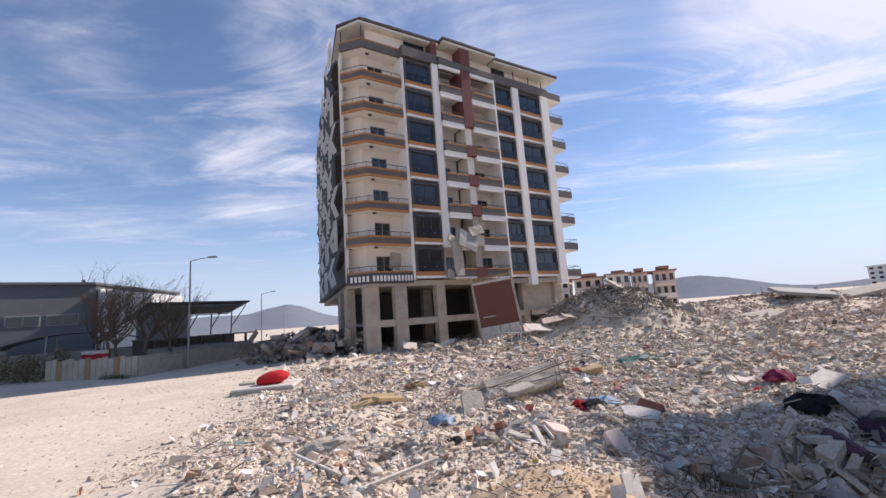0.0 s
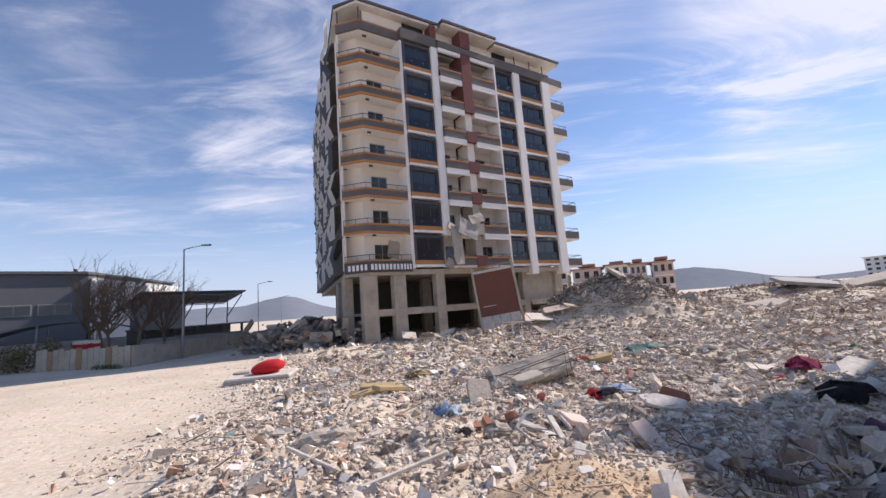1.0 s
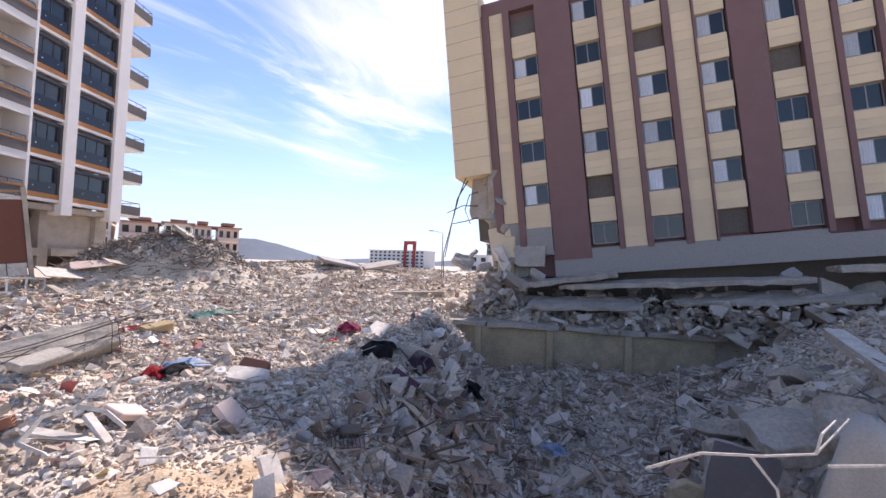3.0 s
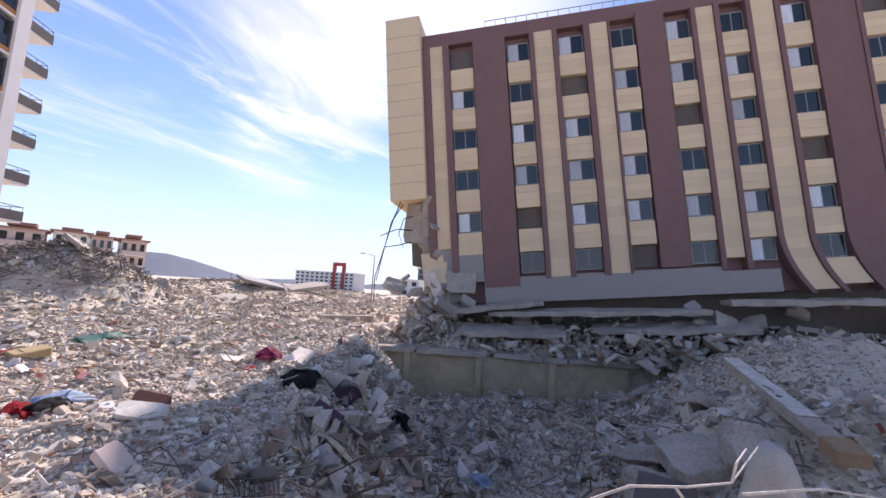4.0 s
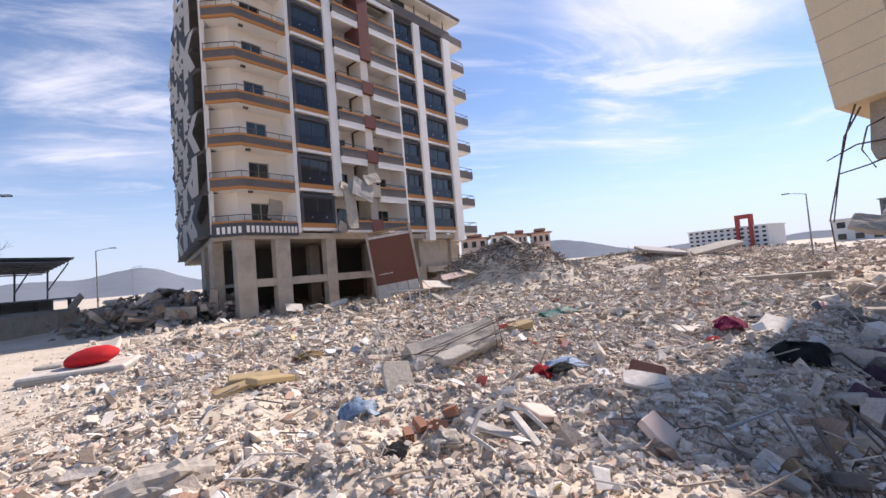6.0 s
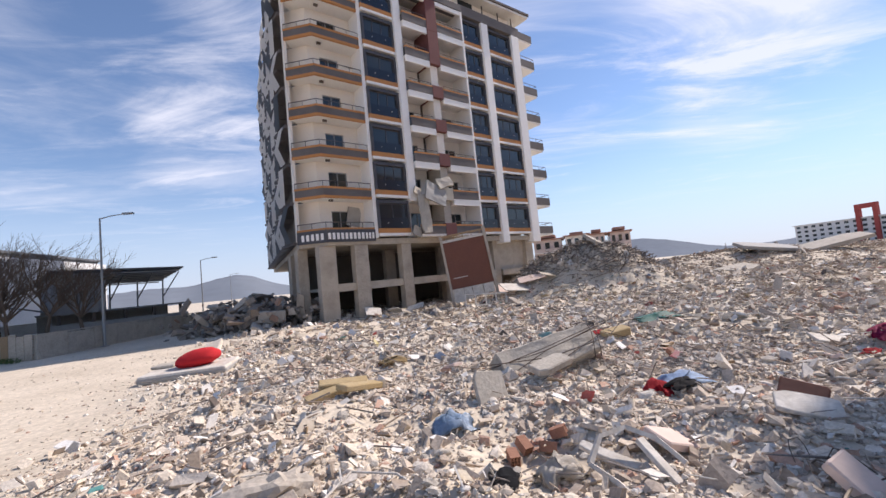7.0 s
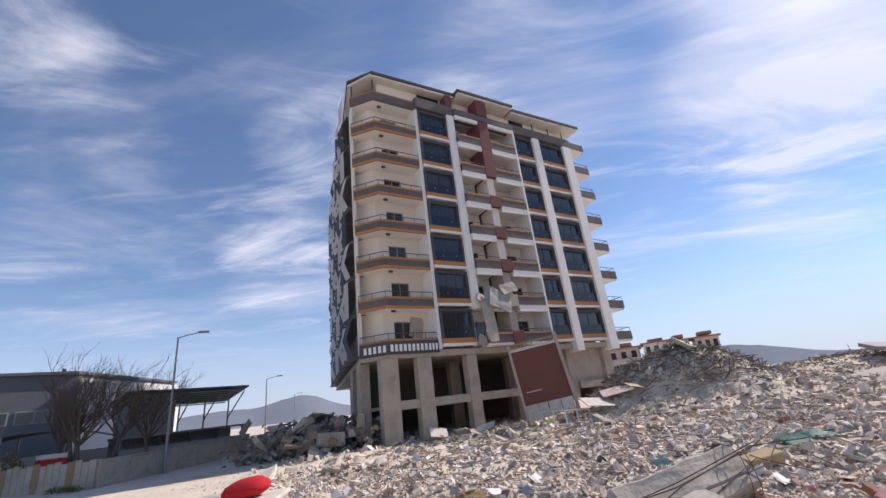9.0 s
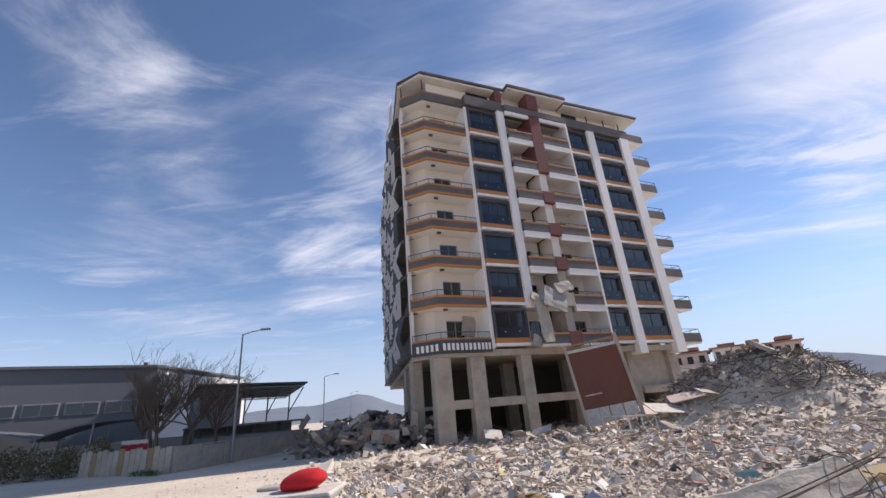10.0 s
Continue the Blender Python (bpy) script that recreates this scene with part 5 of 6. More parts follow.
def bare_tree(x, y, h, seed):
    r = random.Random(seed)
    t = thing("bare_tree", pose(x, y, -0.7), "leafless wind-bent street tree", "tree", "bare trees")
    tr = bmesh.new()
    top = Vector((r.uniform(-0.2, 0.3), 0, h * 0.35))
    tube(tr, [(0, 0, 0), (0.08, 0, h * 0.2), top], 0.15, 0.10, 7)
    part("trunk", tr, "bark", t)

    def grow(bm, p, d, L, rad, depth):
        pts = [p]
        for i in range(4):
            d = (d + Vector((r.uniform(-0.2, 0.3), r.uniform(-0.2, 0.2), r.uniform(-0.05, 0.12)))).normalized()
            pts.append(pts[-1] + d * L / 4)
        tube(bm, pts, rad, rad * 0.4, 4 if depth > 1 else 5)
        if depth < 3:
            for i in range(4):
                k = r.randint(1, 4)
                nd = (d + Vector((r.uniform(-0.9, 1.0), r.uniform(-0.8, 0.8), r.uniform(-0.1, 0.7)))).normalized()
                grow(bm, pts[k], nd, L * r.uniform(0.5, 0.75), rad * 0.5, depth + 1)

    for i in range(7):
        bm = bmesh.new()
        a = 2 * math.pi * i / 7
        grow(bm, top, Vector((0.6 * math.cos(a) + 0.15, 0.6 * math.sin(a), 0.9)).normalized(), h * 0.40, 0.075, 0)
        part("limb", bm, "bark", t)


for x, y, h, sd in ((-26.8, 35.0, 7.6, 1), (-24.4, 35.6, 7.0, 2), (-28.6, 36.2, 6.8, 3), (-23.0, 36.8, 6.2, 4), (-25.6, 34.2, 6.6, 7)):
    bare_tree(x, y, h, sd)

# dry hedge: many small leaves round bare stems
rs2 = np.random.RandomState(8)


def leaf_cloud(rs, n, c, r, size):
    p = rs.normal(size=(n, 3))
    p /= np.linalg.norm(p, axis=1)[:, None]
    p *= (rs.uniform(0, 1, n) ** 0.4)[:, None] * np.array(r)
    p += np.array(c)
    a, b = rs.normal(size=(n, 3)), rs.normal(size=(n, 3))
    a /= np.linalg.norm(a, axis=1)[:, None]
    b -= (a * b).sum(1)[:, None] * a
    b /= np.linalg.norm(b, axis=1)[:, None]
    s = rs.uniform(0.6, 1.3, n)[:, None] * size
    return np.stack([p - a * s, p - b * s * 0.5, p + a * s, p + b * s * 0.5], 1)


V = [leaf_cloud(rs2, 900, (-29.5 - i * 1.15, 33.4 - 0.38 * i + rs2.uniform(-0.3, 0.3), 0.35 + rs2.uniform(-0.2, 0.25)), (1.0, 0.8, 1.15), 0.09) for i in range(13)]
V = np.concatenate(V).reshape(-1, 3)
stuff("hedge", V, np.arange(len(V)).reshape(-1, 4), "hedge", "dry brownish hedge behind the fence", "hedge")
V = np.concatenate([leaf_cloud(rs2, 160, (x, y, -0.5), (0.5, 0.3, 0.25), 0.06) for x, y in ((-22.6, 30.4), (-23.4, 30.6), (-21.8, 30.0))]).reshape(-1, 3)
stuff("weeds", V, np.arange(len(V)).reshape(-1, 4), "green", "green weeds at the foot of the fence", "weeds")
st = thing("hoarding", pose(-28.4, 34.3, 0, 0, 0, -12), "faded red and white hoarding behind the fence", "hoarding")
part("board", boxes((0, 2.6, 0, 0.05, 0.6, 1.05)), "redcloth", st, "faded red board")
part("board", boxes((0, 2.6, 0, 0.05, 1.10, 1.35), (0, 2.6, 0, 0.05, 0.2, 0.55)), "white", st)
part("post", boxes((0.1, 0.2, 0.06, 0.14, -0.7, 1.35)), "steel", st)
part("post", boxes((2.3, 2.4, 0.06, 0.14, -0.7, 1.35)), "steel", st)

# ---- distance: hills and far buildings ----


def ridge(name, a0, a1, dist, prof, seed):
    bm = bmesh.new()
    n = 90
    top, bot = [], []
    for i in range(n + 1):
        t = i / n
        a = radians(a0 + (a1 - a0) * t)
        h = prof(t) * dist + dist * 0.0035 * noise.noise(Vector((t * 18, seed, 0))) + dist * 0.0015 * noise.noise(Vector((t * 60, seed, 3)))
        top.append(bm.verts.new((dist * 1.25 * math.sin(a), dist * 1.25 * math.cos(a), h * 1.25)))
        bot.append(bm.verts.new((dist * math.sin(a), dist * math.cos(a), -2)))
    for i in range(n):
        bm.faces.new((bot[i], bot[i + 1], top[i + 1], top[i]))
    # no haze in the air here, the hill colour carries it
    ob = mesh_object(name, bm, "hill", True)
    tagged(ob, "wooded hills on the horizon, haze painted into their colour", "hills", kind="structure")


g = lambda t, c, w, h: h * math.exp(-((t - c) / w) ** 2)
ridge("backdrop_hill", -60, 5, 900, lambda t: 0.012 + g(t, 0.62, 0.06, 0.030) + g(t, 0.50, 0.12, 0.020) + g(t, 0.2, 0.2, 0.02), 1.0)
ridge("backdrop_hill", 5, 80, 1600, lambda t: 0.004 + g(t, 0.35, 0.09, 0.036) + g(t, 0.20, 0.12, 0.018) + g(t, 0.57, 0.05, 0.009) + g(t, 0.72, 0.08, 0.008), 2.0)
ridge("backdrop_hill", 80, 300, 1500, lambda t: 0.02 + 0.01 * math.sin(t * 9), 3.0)


def far_block(name, x, y, rz, w, d, h, storeys, cols, wall, label, rooftop=None):
    b = thing(name, pose(x, y, -0.6, 0, 0, rz), label, "building", "distant apartment blocks")
    part("wall", boxes((0, w, 0, d, 0, h)), wall, b)
    sh = h / storeys
    for k in range(storeys):
        for c in range(cols):
            cw = w / cols
            wn = part("window", boxes((c * cw + cw * 0.25, c * cw + cw * 0.75, -0.06, 0.0, k * sh + sh * 0.3, k * sh + sh * 0.8)), "glass", b)
        for c in range(max(1, int(d / 4))):
            part("window", boxes((-0.06, 0.0, c * 4 + 1.2, c * 4 + 2.8, k * sh + sh * 0.3, k * sh + sh * 0.8)), "glass", b)
    part("roof", boxes((-0.6, w + 0.6, -0.6, d + 0.6, h, h + 0.35)), rooftop or wall, b)
    return b


for i, (x, y, w, wall) in enumerate(((38.1, 120, 7.5, "pinkwall"), (46.1, 116.5, 6.0, "cream"), (51.6, 113.5, 4.0, "pinkwall"), (30.6, 124, 7, "cream"), (56.6, 111.5, 5.0, "pinkwall"))):
    hb = far_block("row_house", x, y, -24, w, 9, 10.0 + 0.4 * (i % 2), 3, 3, wall, "faded pink and cream row house with balconies", "tile")
    for k in range(1, 3):
        bl = part("balcony", boxes((0.3, w - 0.3, -1.3, 0, k * 3.3 - 0.2, k * 3.3)), "paint", hb)
        part("parapet", boxes((0.3, w - 0.3, -1.35, -1.25, k * 3.3, k * 3.3 + 0.9)), "cream" if k % 2 else "pinkwall", bl)
    part("attic", boxes((w * 0.2, w * 0.8, 1, 6, 10.76, 11.5)), "tile", hb)
fb = far_block("white_block", 192.5, 188.6, -78, 38, 16, 10.5, 5, 12, "farwhite", "unfinished white apartment block with a red portal")
part("portal", boxes((24.5, 26.0, -1.0, 1, 0, 14.5)), "farred", fb, "red portal frame leg")
part("portal", boxes((30.5, 32, -1.0, 1, 0, 14.5)), "farred", fb, "red portal frame leg")
part("portal", boxes((24.5, 32, -1.0, 1, 14.52, 16.5)), "farred", fb, "red portal frame top")
far_block("grey_block", 205, 112, -78, 22, 12, 15, 5, 6, "shedgrey", "grey distant apartment block")
far_block("grey_block", 150, 95, -78, 12, 9, 7, 2, 3, "farwhite", "low pale distant house")

# ---- loose things round the tower ----
bd = thing("fallen_hoarding", Matrix.Translation((4.75, 36.5, 2.85)) @ pose(0, 0, 0, -6, 0, -6) @ pose(0, 0, 0, 0, -6.5, 0), "rust brown sheet panel in a torn leaning frame", "panel")
part("sheet", soft_box(-1.6, 1.65, -0.04, 0.04, -1.9, 1.75, 0.01), "brown", bd, "rust brown sheet")
part("frame", boxes((-1.78, -1.6, -0.12, 0.12, -3.2, 2.35)), "beige", bd, "pale frame post")
part("frame", boxes((1.65, 1.86, -0.16, 0.16, -3.3, 2.5)), "beige", bd, "pale frame post")
part("frame", boxes((-1.78, 1.86, -0.06, 0.06, 2.2, 2.32)), "wood", bd)
part("frame", boxes((-1.6, 1.65, -0.05, 0.05, 1.76, 1.95)), "white", bd)
for i in range(5):
    part("stud", boxes((-1.4 + i * 0.7, -1.34 + i * 0.7, -0.05, 0.03, 1.95, 2.2)), "wood", bd)
for i, (a, b) in enumerate(((-1.55, -0.75), (-0.72, -0.1), (-0.05, 0.75), (0.8, 1.6))):
    part("backing", boxes((a, b, -0.02, 0.03, -2.95 + 0.1 * i, -1.92)), "white", bd, "pale backing board")
part("scratch", boxes((-1.3, -0.2, -0.05, -0.041, -1.12, -1.06)), "white", bd)

lad = thing("fallen_window", on(4.0, 34.9, 0.35, 50, 2, -8), "fallen white window frame on the rubble", "frame")
for x in np.linspace(0, 3.0, 5):
    part("bar", boxes((x, x + 0.1, 0, 0.9, -0.04, 0.04)), "white", lad)
part("bar", boxes((0.0, 3.1, -0.1, 0.0, -0.05, 0.05)), "white", lad)
part("bar", boxes((0.0, 3.1, 0.9, 1.0, -0.05, 0.05)), "white", lad)
for i, (x, y, w, d, rx, ry, rz, mat) in enumerate(((8.2, 35.6, 2.6, 1.3, 12, 6, 12, "white"), (9.6, 36.2, 2.2, 1.2, 8, -8, -10, "pinkwall"), (7.4, 36.8, 2.4, 1.0, 20, 4, 25, "pinkwall"), (10.8, 35.4, 2.0, 0.7, 10, 10, 20, "beige"),
                                                    (-2.6, 35.0, 1.2, 0.8, 30, 10, 20, "white"), (-1.0, 34.4, 1.0, 0.8, -20, 20, 60, "white"), (0.4, 35.4, 1.4, 0.6, 25, -12, -30, "white"), (-0.2, 33.8, 0.9, 0.5, 10, 20, 10, "beige"))):
    loose("fallen_board", slab_piece(w, d, 0.06, 30 + i), mat, on(x, y, 0.42, rx + 12, ry, rz), "pale broken board lying on rubble", "board", "fallen boards")
rr = random.Random(21)
# heap beside the shaded flank of the tower
for i in range(60):
    x, y = rr.gauss(-11.2, 1.7), rr.gauss(36.2, 1.4)
    if x > -8.6:
        continue
    h = 2.3 * math.exp(-((x + 11.0) / 2.4) ** 2 - ((y - 36.2) / 2.4) ** 2)
    w = rr.uniform(0.3, 1.5)
    loose("broken_slab", slab_piece(w, w * rr.uniform(0.4, 0.9), rr.uniform(0.08, 0.25), i + 60), rr.choice(("slate", "dirtyconcrete", "dark", "slate")),
          on(x, y, h * rr.uniform(0.3, 1.0), rr.uniform(-60, 60), rr.uniform(-50, 50), rr.uniform(0, 180)), "dark tilted slab in the heap beside the tower", "slab", "heap slabs")
for x, y, z, w, h, rx, ry in ((-9.2, 33.6, 0.25, 1.7, 0.8, 0, 4), (-9.0, 35.8, 0.7, 1.2, 1.3, -35, -25), (-9.6, 32.4, 0.0, 1.2, 0.25, 15, 30)):
    loose("concrete_block", soft_box(-w / 2, w / 2, -0.5, 0.5, 0, h, 0.06), "concrete", on(x, y, z, rx, ry, 20), "pale concrete block on the heap", "concrete block", "heap blocks")
stuff("heap_rubble", *chunks(rs, rs.normal(-11, 1.9, 1500), rs.normal(35.9, 1.5, 1500), np.clip(rs.normal(0.1, 0.6, 1500), -0.6, 1.5), np.clip(rs.lognormal(-1.6, 0.5, 1500), 0.1, 0.7), rs.uniform(0.3, 0.8, 1500), rs.uniform(0.8, 3, 1500)), "heaprubble", "dark broken debris heaped beside the tower", "rubble")

# torn middle of the tower: hanging plates
for x, y, z, w, h, rx, ry, mat in ((4.9, -1.0, 8.6, 2.2, 1.7, 80, 20, "slate"), (3.75, -0.85, 7.0, 1.0, 3.2, 88, -3, "concrete"), (5.9, -0.95, 9.6, 1.6, 0.9, 70, -14, "concrete"), (3.0, -0.6, 5.6, 0.8, 0.9, 75, 25, "beige"), (3.3, -0.7, 8.8, 0.7, 0.8, 70, 30, "beige")):
    part("torn_plate", rough_slab(w, h, 0.14, int(z * 9)), mat, tower, "torn facade plate hanging loose").matrix_local = pose(x, y, z, rx, ry, 0)
part("breach", slab_piece(1.1, 1.5, 0.1, 5), "concrete", tower, "ragged hole edge beside a window").matrix_local = pose(-1.35, 1.40, H0 + 1.75, 90, 10, 0)

# ---- things on the rubble ----
mt = thing("mattress", on(-7.4, 19.1, -0.02, 2, -1, 4), "grey-white quilted mattress lying on the dust", "mattress")
part("pad", soft_box(-1.25, 1.25, -0.75, 0.75, 0.0, 0.26, 0.06, 2), "white", mt, smooth=False)
part("border", soft_box(-1.27, 1.27, -0.77, 0.77, 0.05, 0.19, 0.03), "slate", mt, "grey mattress border")
part("broken_edge", soft_box(-1.3, -0.6, 0.2, 0.72, 0.26, 0.36, 0.03), "concrete", mt)
bb = bmesh.new()
bmesh.ops.create_uvsphere(bb, u_segments=28, v_segments=16, radius=1)
for v in bb.verts:
    k = 1 + 0.07 * noise.noise(v.co * 1.7) + 0.03 * noise.noise(v.co * 5)
    v.co = Vector((v.co.x * 0.68, v.co.y * 0.45, v.co.z * 0.33 * (1 if v.co.z > 0 else 0.7) + 0.08 * v.co.x)) * k
loose("beanbag", bb, "red", on(-7.2, 19.15, 0.42, 0, 0, 8), "plump red plush cushion on a mattress", "cushion", smooth=True)

bs = thing("concrete_beam", on(2.45, 13.4, 0.22, 52, -9, 18), "broken grey concrete beam with bent rebar on the rubble", "concrete beam")
bmx = rough_slab(2.5, 0.75, 0.42, 77, 0.06)
part("beam", bmx, "concrete", bs)
for i in range(2):
    bm = bmesh.new()
    a0 = rr.uniform(0, 1)
    pts = [(0.95 + 0.16 * i + 0.09 * math.sin(2.3 * t + i), 0.44 * math.cos(t * 1.1 + a0), 0.42 * math.sin(t * 1.1 + a0) + 0.02 * t) for t in np.linspace(0, 5.2, 14)]
    tube(bm, pts, 0.008, n=4)
    part("stirrup", bm, "rebar", bs)
for i in range(5):
    bm = bmesh.new()
    tube(bm, [(-1.6, rr.uniform(-0.5, 0.3), rr.uniform(0, 0.35)), (-0.3, rr.uniform(-0.5, 0.3), rr.uniform(0.25, 0.5)), (1.4, rr.uniform(-0.3, 0.3), rr.uniform(0.2, 0.5)), (2.3, rr.uniform(-0.5, 0.5), rr.uniform(-0.1, 0.6))], 0.009, n=5)
    part("bar", bm, "rebar", bs)


def cloth(w, d, seed, folds=0.12):
    """A crumpled sheet with real thickness."""
    bm = bmesh.new()
    n = 16
    vs = [[None] * (n + 1) for _ in range(n + 1)]
    for i in range(n + 1):
        for j in range(n + 1):
            u, v = i / n - 0.5, j / n - 0.5
            p = Vector((u * 3, v * 3, seed))
            z = folds * 0.5 * ((1.1 + 0.6 * noise.noise(p * 1.1)) * (1 - 3.2 * (u * u + v * v)) + 0.28 * noise.noise(p * 2.6) + 0.12 * noise.noise(p * 6))
            q = noise.noise_vector(p * 1.1) * 0.2
            vs[i][j] = bm.verts.new((u * w + q.x * w, v * d + q.y * d, max(z, -0.02)))
    for i in range(n):
        for j in range(n):
            bm.faces.new((vs[i][j], vs[i + 1][j], vs[i + 1][j + 1], vs[i][j + 1]))
    bmesh.ops.solidify(bm, geom=bm.faces[:], thickness=0.012)
    return bm


for name, mat, x, y, w, d, f, rz, label, cat in (
        ("cloth", "blue", 3.95, 11.25, 0.95, 0.6, 0.28, 20, "pale blue cloth crumpled over the rubble", "cloth"),
        ("cloth", "redcloth", 3.35, 11.0, 0.55, 0.4, 0.26, 50, "bright red cloth bunched on the rubble", "cloth"),
        ("cloth", "blackcloth", 3.6, 10.8, 0.5, 0.3, 0.15, 10, "black cloth under brighter clothes", "cloth"),
        ("plastic_bag", "bluebag", 0.05, 10.9, 0.62, 0.5, 0.42, 0, "hazy blue plastic bag, half inflated", "plastic bag"),
        ("tarpaulin", "teal", 8.3, 18.6, 1.9, 0.9, 0.30, 15, "dusty teal tarpaulin crumpled on the heap", "tarpaulin"),
        ("tarpaulin", "teal", 15.5, 16.0, 1.2, 0.6, 0.22, 40, "dusty teal tarpaulin crumpled on the heap", "tarpaulin"),
        ("cloth", "magenta", 8.9, 12.0, 0.9, 0.6, 0.42, 60, "magenta cloth draped over debris", "cloth"),
        ("cloth", "redcloth", 8.2, 11.8, 0.5, 0.3, 0.12, 30, "dull red cloth scrap", "cloth"),
        ("cloth", "blackcloth", 0.3, 8.8, 0.5, 0.3, 0.14, 70, "black cloth scrap on pale rubble", "cloth"),
        ("cloth", "blackcloth", 7.5, 9.5, 1.1, 0.8, 0.5, 40, "black cloth heaped at the pit edge", "cloth"),
        ("cloth", "purple", 7.9, 8.6, 1.0, 0.7, 0.4, 10, "dull violet cloth heaped at the pit edge", "cloth"),
        ("cloth", "blackcloth", 10.5, 8.8, 1.3, 0.9, 0.6, 30, "black cloth heaped in the pit", "cloth"),
        ("cloth", "blue", 13.0, 7.0, 0.8, 0.6, 0.4, 70, "blue cloth bundle in the pit", "cloth"),
        ("cloth", "white", 14.5, 9.0, 1.1, 0.6, 0.3, 15, "white cloth lying in the pit", "cloth"),
        ("cloth", "white", 4.8, 6.2, 0.7, 0.4, 0.2, 15, "pale lilac cloth among the tangled bars", "cloth"),
        ("cloth", "redcloth", 5.0, 16.5, 0.9, 0.4, 0.16, 15, "maroon cloth scrap on the rubble", "cloth"),
        ("cloth", "yellow", -0.9, 16.2, 0.8, 0.5, 0.22, 15, "dull yellow cloth on the rubble", "cloth"),
        ("plastic_bag", "white", 0.9, 8.9, 0.45, 0.35, 0.3, 15, "cloudy white plastic bag on the rubble", "plastic bag"),
        ("cloth", "white", 21.0, 2.2, 0.8, 1.4, 0.6, 15, "white sheet caught on the slope below the tilted block", "cloth"),
        ("cloth", "white", 22.6, 3.6, 1.0, 0.8, 0.5, 65, "white sheet caught on the slope below the tilted block", "cloth")):
    loose(name, cloth(w, d, x + y, f), mat, on(x, y, 0.05, 0, 0, rz), label, cat, smooth=True)

for x, y, w, d, t, rx, ry, rz, mat, label in (
        (3.95, 9.1, 0.62, 0.36, 0.06, 22, 10, -35, "white", "white plasterboard piece on the rubble"),
        (1.55, 9.1, 0.13, 0.7, 0.06, 10, -14, 38, "white", "white painted plank among the rubble"),
        (1.85, 8.7, 0.11, 0.6, 0.06, 26, 6, 12, "white", "white painted plank among the rubble"),
        (2.4, 9.3, 0.6, 0.4, 0.1, 14, 18, 20, "pinkwall", "pinkish broken wall piece"),
        (2.9, 7.75, 0.30, 0.36, 0.10, 42, -6, 18, "pinkwall", "pale plaster block standing on edge"),
        (0.85, 11.9, 0.62, 0.6, 0.09, 62, 8, 22, "concrete", "grey slab standing on edge"),
        (9.6, 11.5, 1.25, 0.6, 0.06, 12, -14, 20, "white", "white board lying on the heap"),
        (8.6, 12.9, 0.8, 0.4, 0.06, 18, 10, -10, "white", "white board lying on the heap"),
        (10.8, 12.8, 0.9, 0.5, 0.06, 8, 12, 50, "white", "white board lying on the heap"),
        (2.2, 12.6, 0.85, 0.4, 0.14, 12, -8, 25, "concrete", "flat pale concrete piece"),
        (5.4, 16.1, 0.8, 0.45, 0.2, 6, -8, 5, "yellow", "yellowish foam block on the rubble"),
        (2.45, 6.2, 0.26, 0.34, 0.05, 50, 15, 10, "white", "pale broken plate at the dirt edge"),
        (4.3, 9.5, 0.5, 0.34, 0.2, 40, 12, -50, "brown", "brown drawer panel among the rubble"),
        (7.0, 8.2, 0.7, 0.6, 0.2, 30, 20, 30, "purple", "dull plum cushion block at the pit edge"),
        (6.2, 5.6, 1.6, 0.42, 0.4, 8, 10, -40, "concrete", "fallen grey column piece in the pit"),
        (7.4, 4.6, 1.4, 0.42, 0.4, 6, -8, -30, "concrete", "fallen grey column piece in the pit"),
        (9.2, 5.2, 1.2, 0.8, 0.2, 20, 10, 30, "concrete", "broken grey slab in the pit"),
        (17.5, 8.5, 1.6, 0.9, 0.2, 20, 8, 60, "slate", "broken grey slab in the pit"),
        (20.6, 17.3, 0.9, 0.6, 0.06, 5, -6, 20, "white", "white board on the wall's end"),
        (-0.6, 7.0, 1.5, 0.05, 0.05, 4, -6, 30, "white", "thin white batten on the gravel"),
        (-1.9, 7.6, 1.1, 0.05, 0.05, 4, 8, -35, "white", "thin white batten on the gravel"),
        (26.0, 36.0, 5.0, 2.0, 0.3, 10, -6, 10, "concrete", "tilted roof slab on the far heap"),
        (40.0, 47.0, 6.0, 3.0, 0.35, 14, 8, -10, "slate", "tilted dark slab on the far heap"),
        (46.0, 46.0, 8.0, 3.0, 0.35, 10, -10, -20, "concrete", "tilted roof slab on the far heap"),
        (27.5, 23.5, 5.0, 0.5, 0.6, 2, 0, -20, "concrete", "long concrete kerb beam on the rubble"),
        (15.5, 37.0, 2.6, 1.4, 0.25, 35, 10, 40, "concrete", "tilted slab on the heap by the tower"),
        (18.0, 38.5, 2.2, 1.2, 0.25, -30, 15, 20, "slate", "tilted slab on the heap by the tower"),
        (22.0, 39.5, 2.4, 1.4, 0.25, 45, -15, -20, "concrete", "tilted slab on the heap by the tower")):
    loose("rubble_piece", slab_piece(w, d, t, int(x * 31 + y)), mat, on(x, y, 0.12 if y < 40 else 0.45, rx, ry, rz), label, "debris")
for i, (x, y, rx, ry, rz) in enumerate(((-2.1, 13.4, 6, -8, 25), (-1.5, 13.2, 4, 10, 50), (-1.9, 13.8, 10, 3, 10))):
    loose("foam_board", soft_box(-0.5, 0.5, -0.16, 0.16, 0, 0.12, 0.02), "yellow", on(x, y, 0.1 + 0.08 * (i == 2), rx, ry, rz), "yellowish torn foam board on rubble", "foam board", "foam boards")


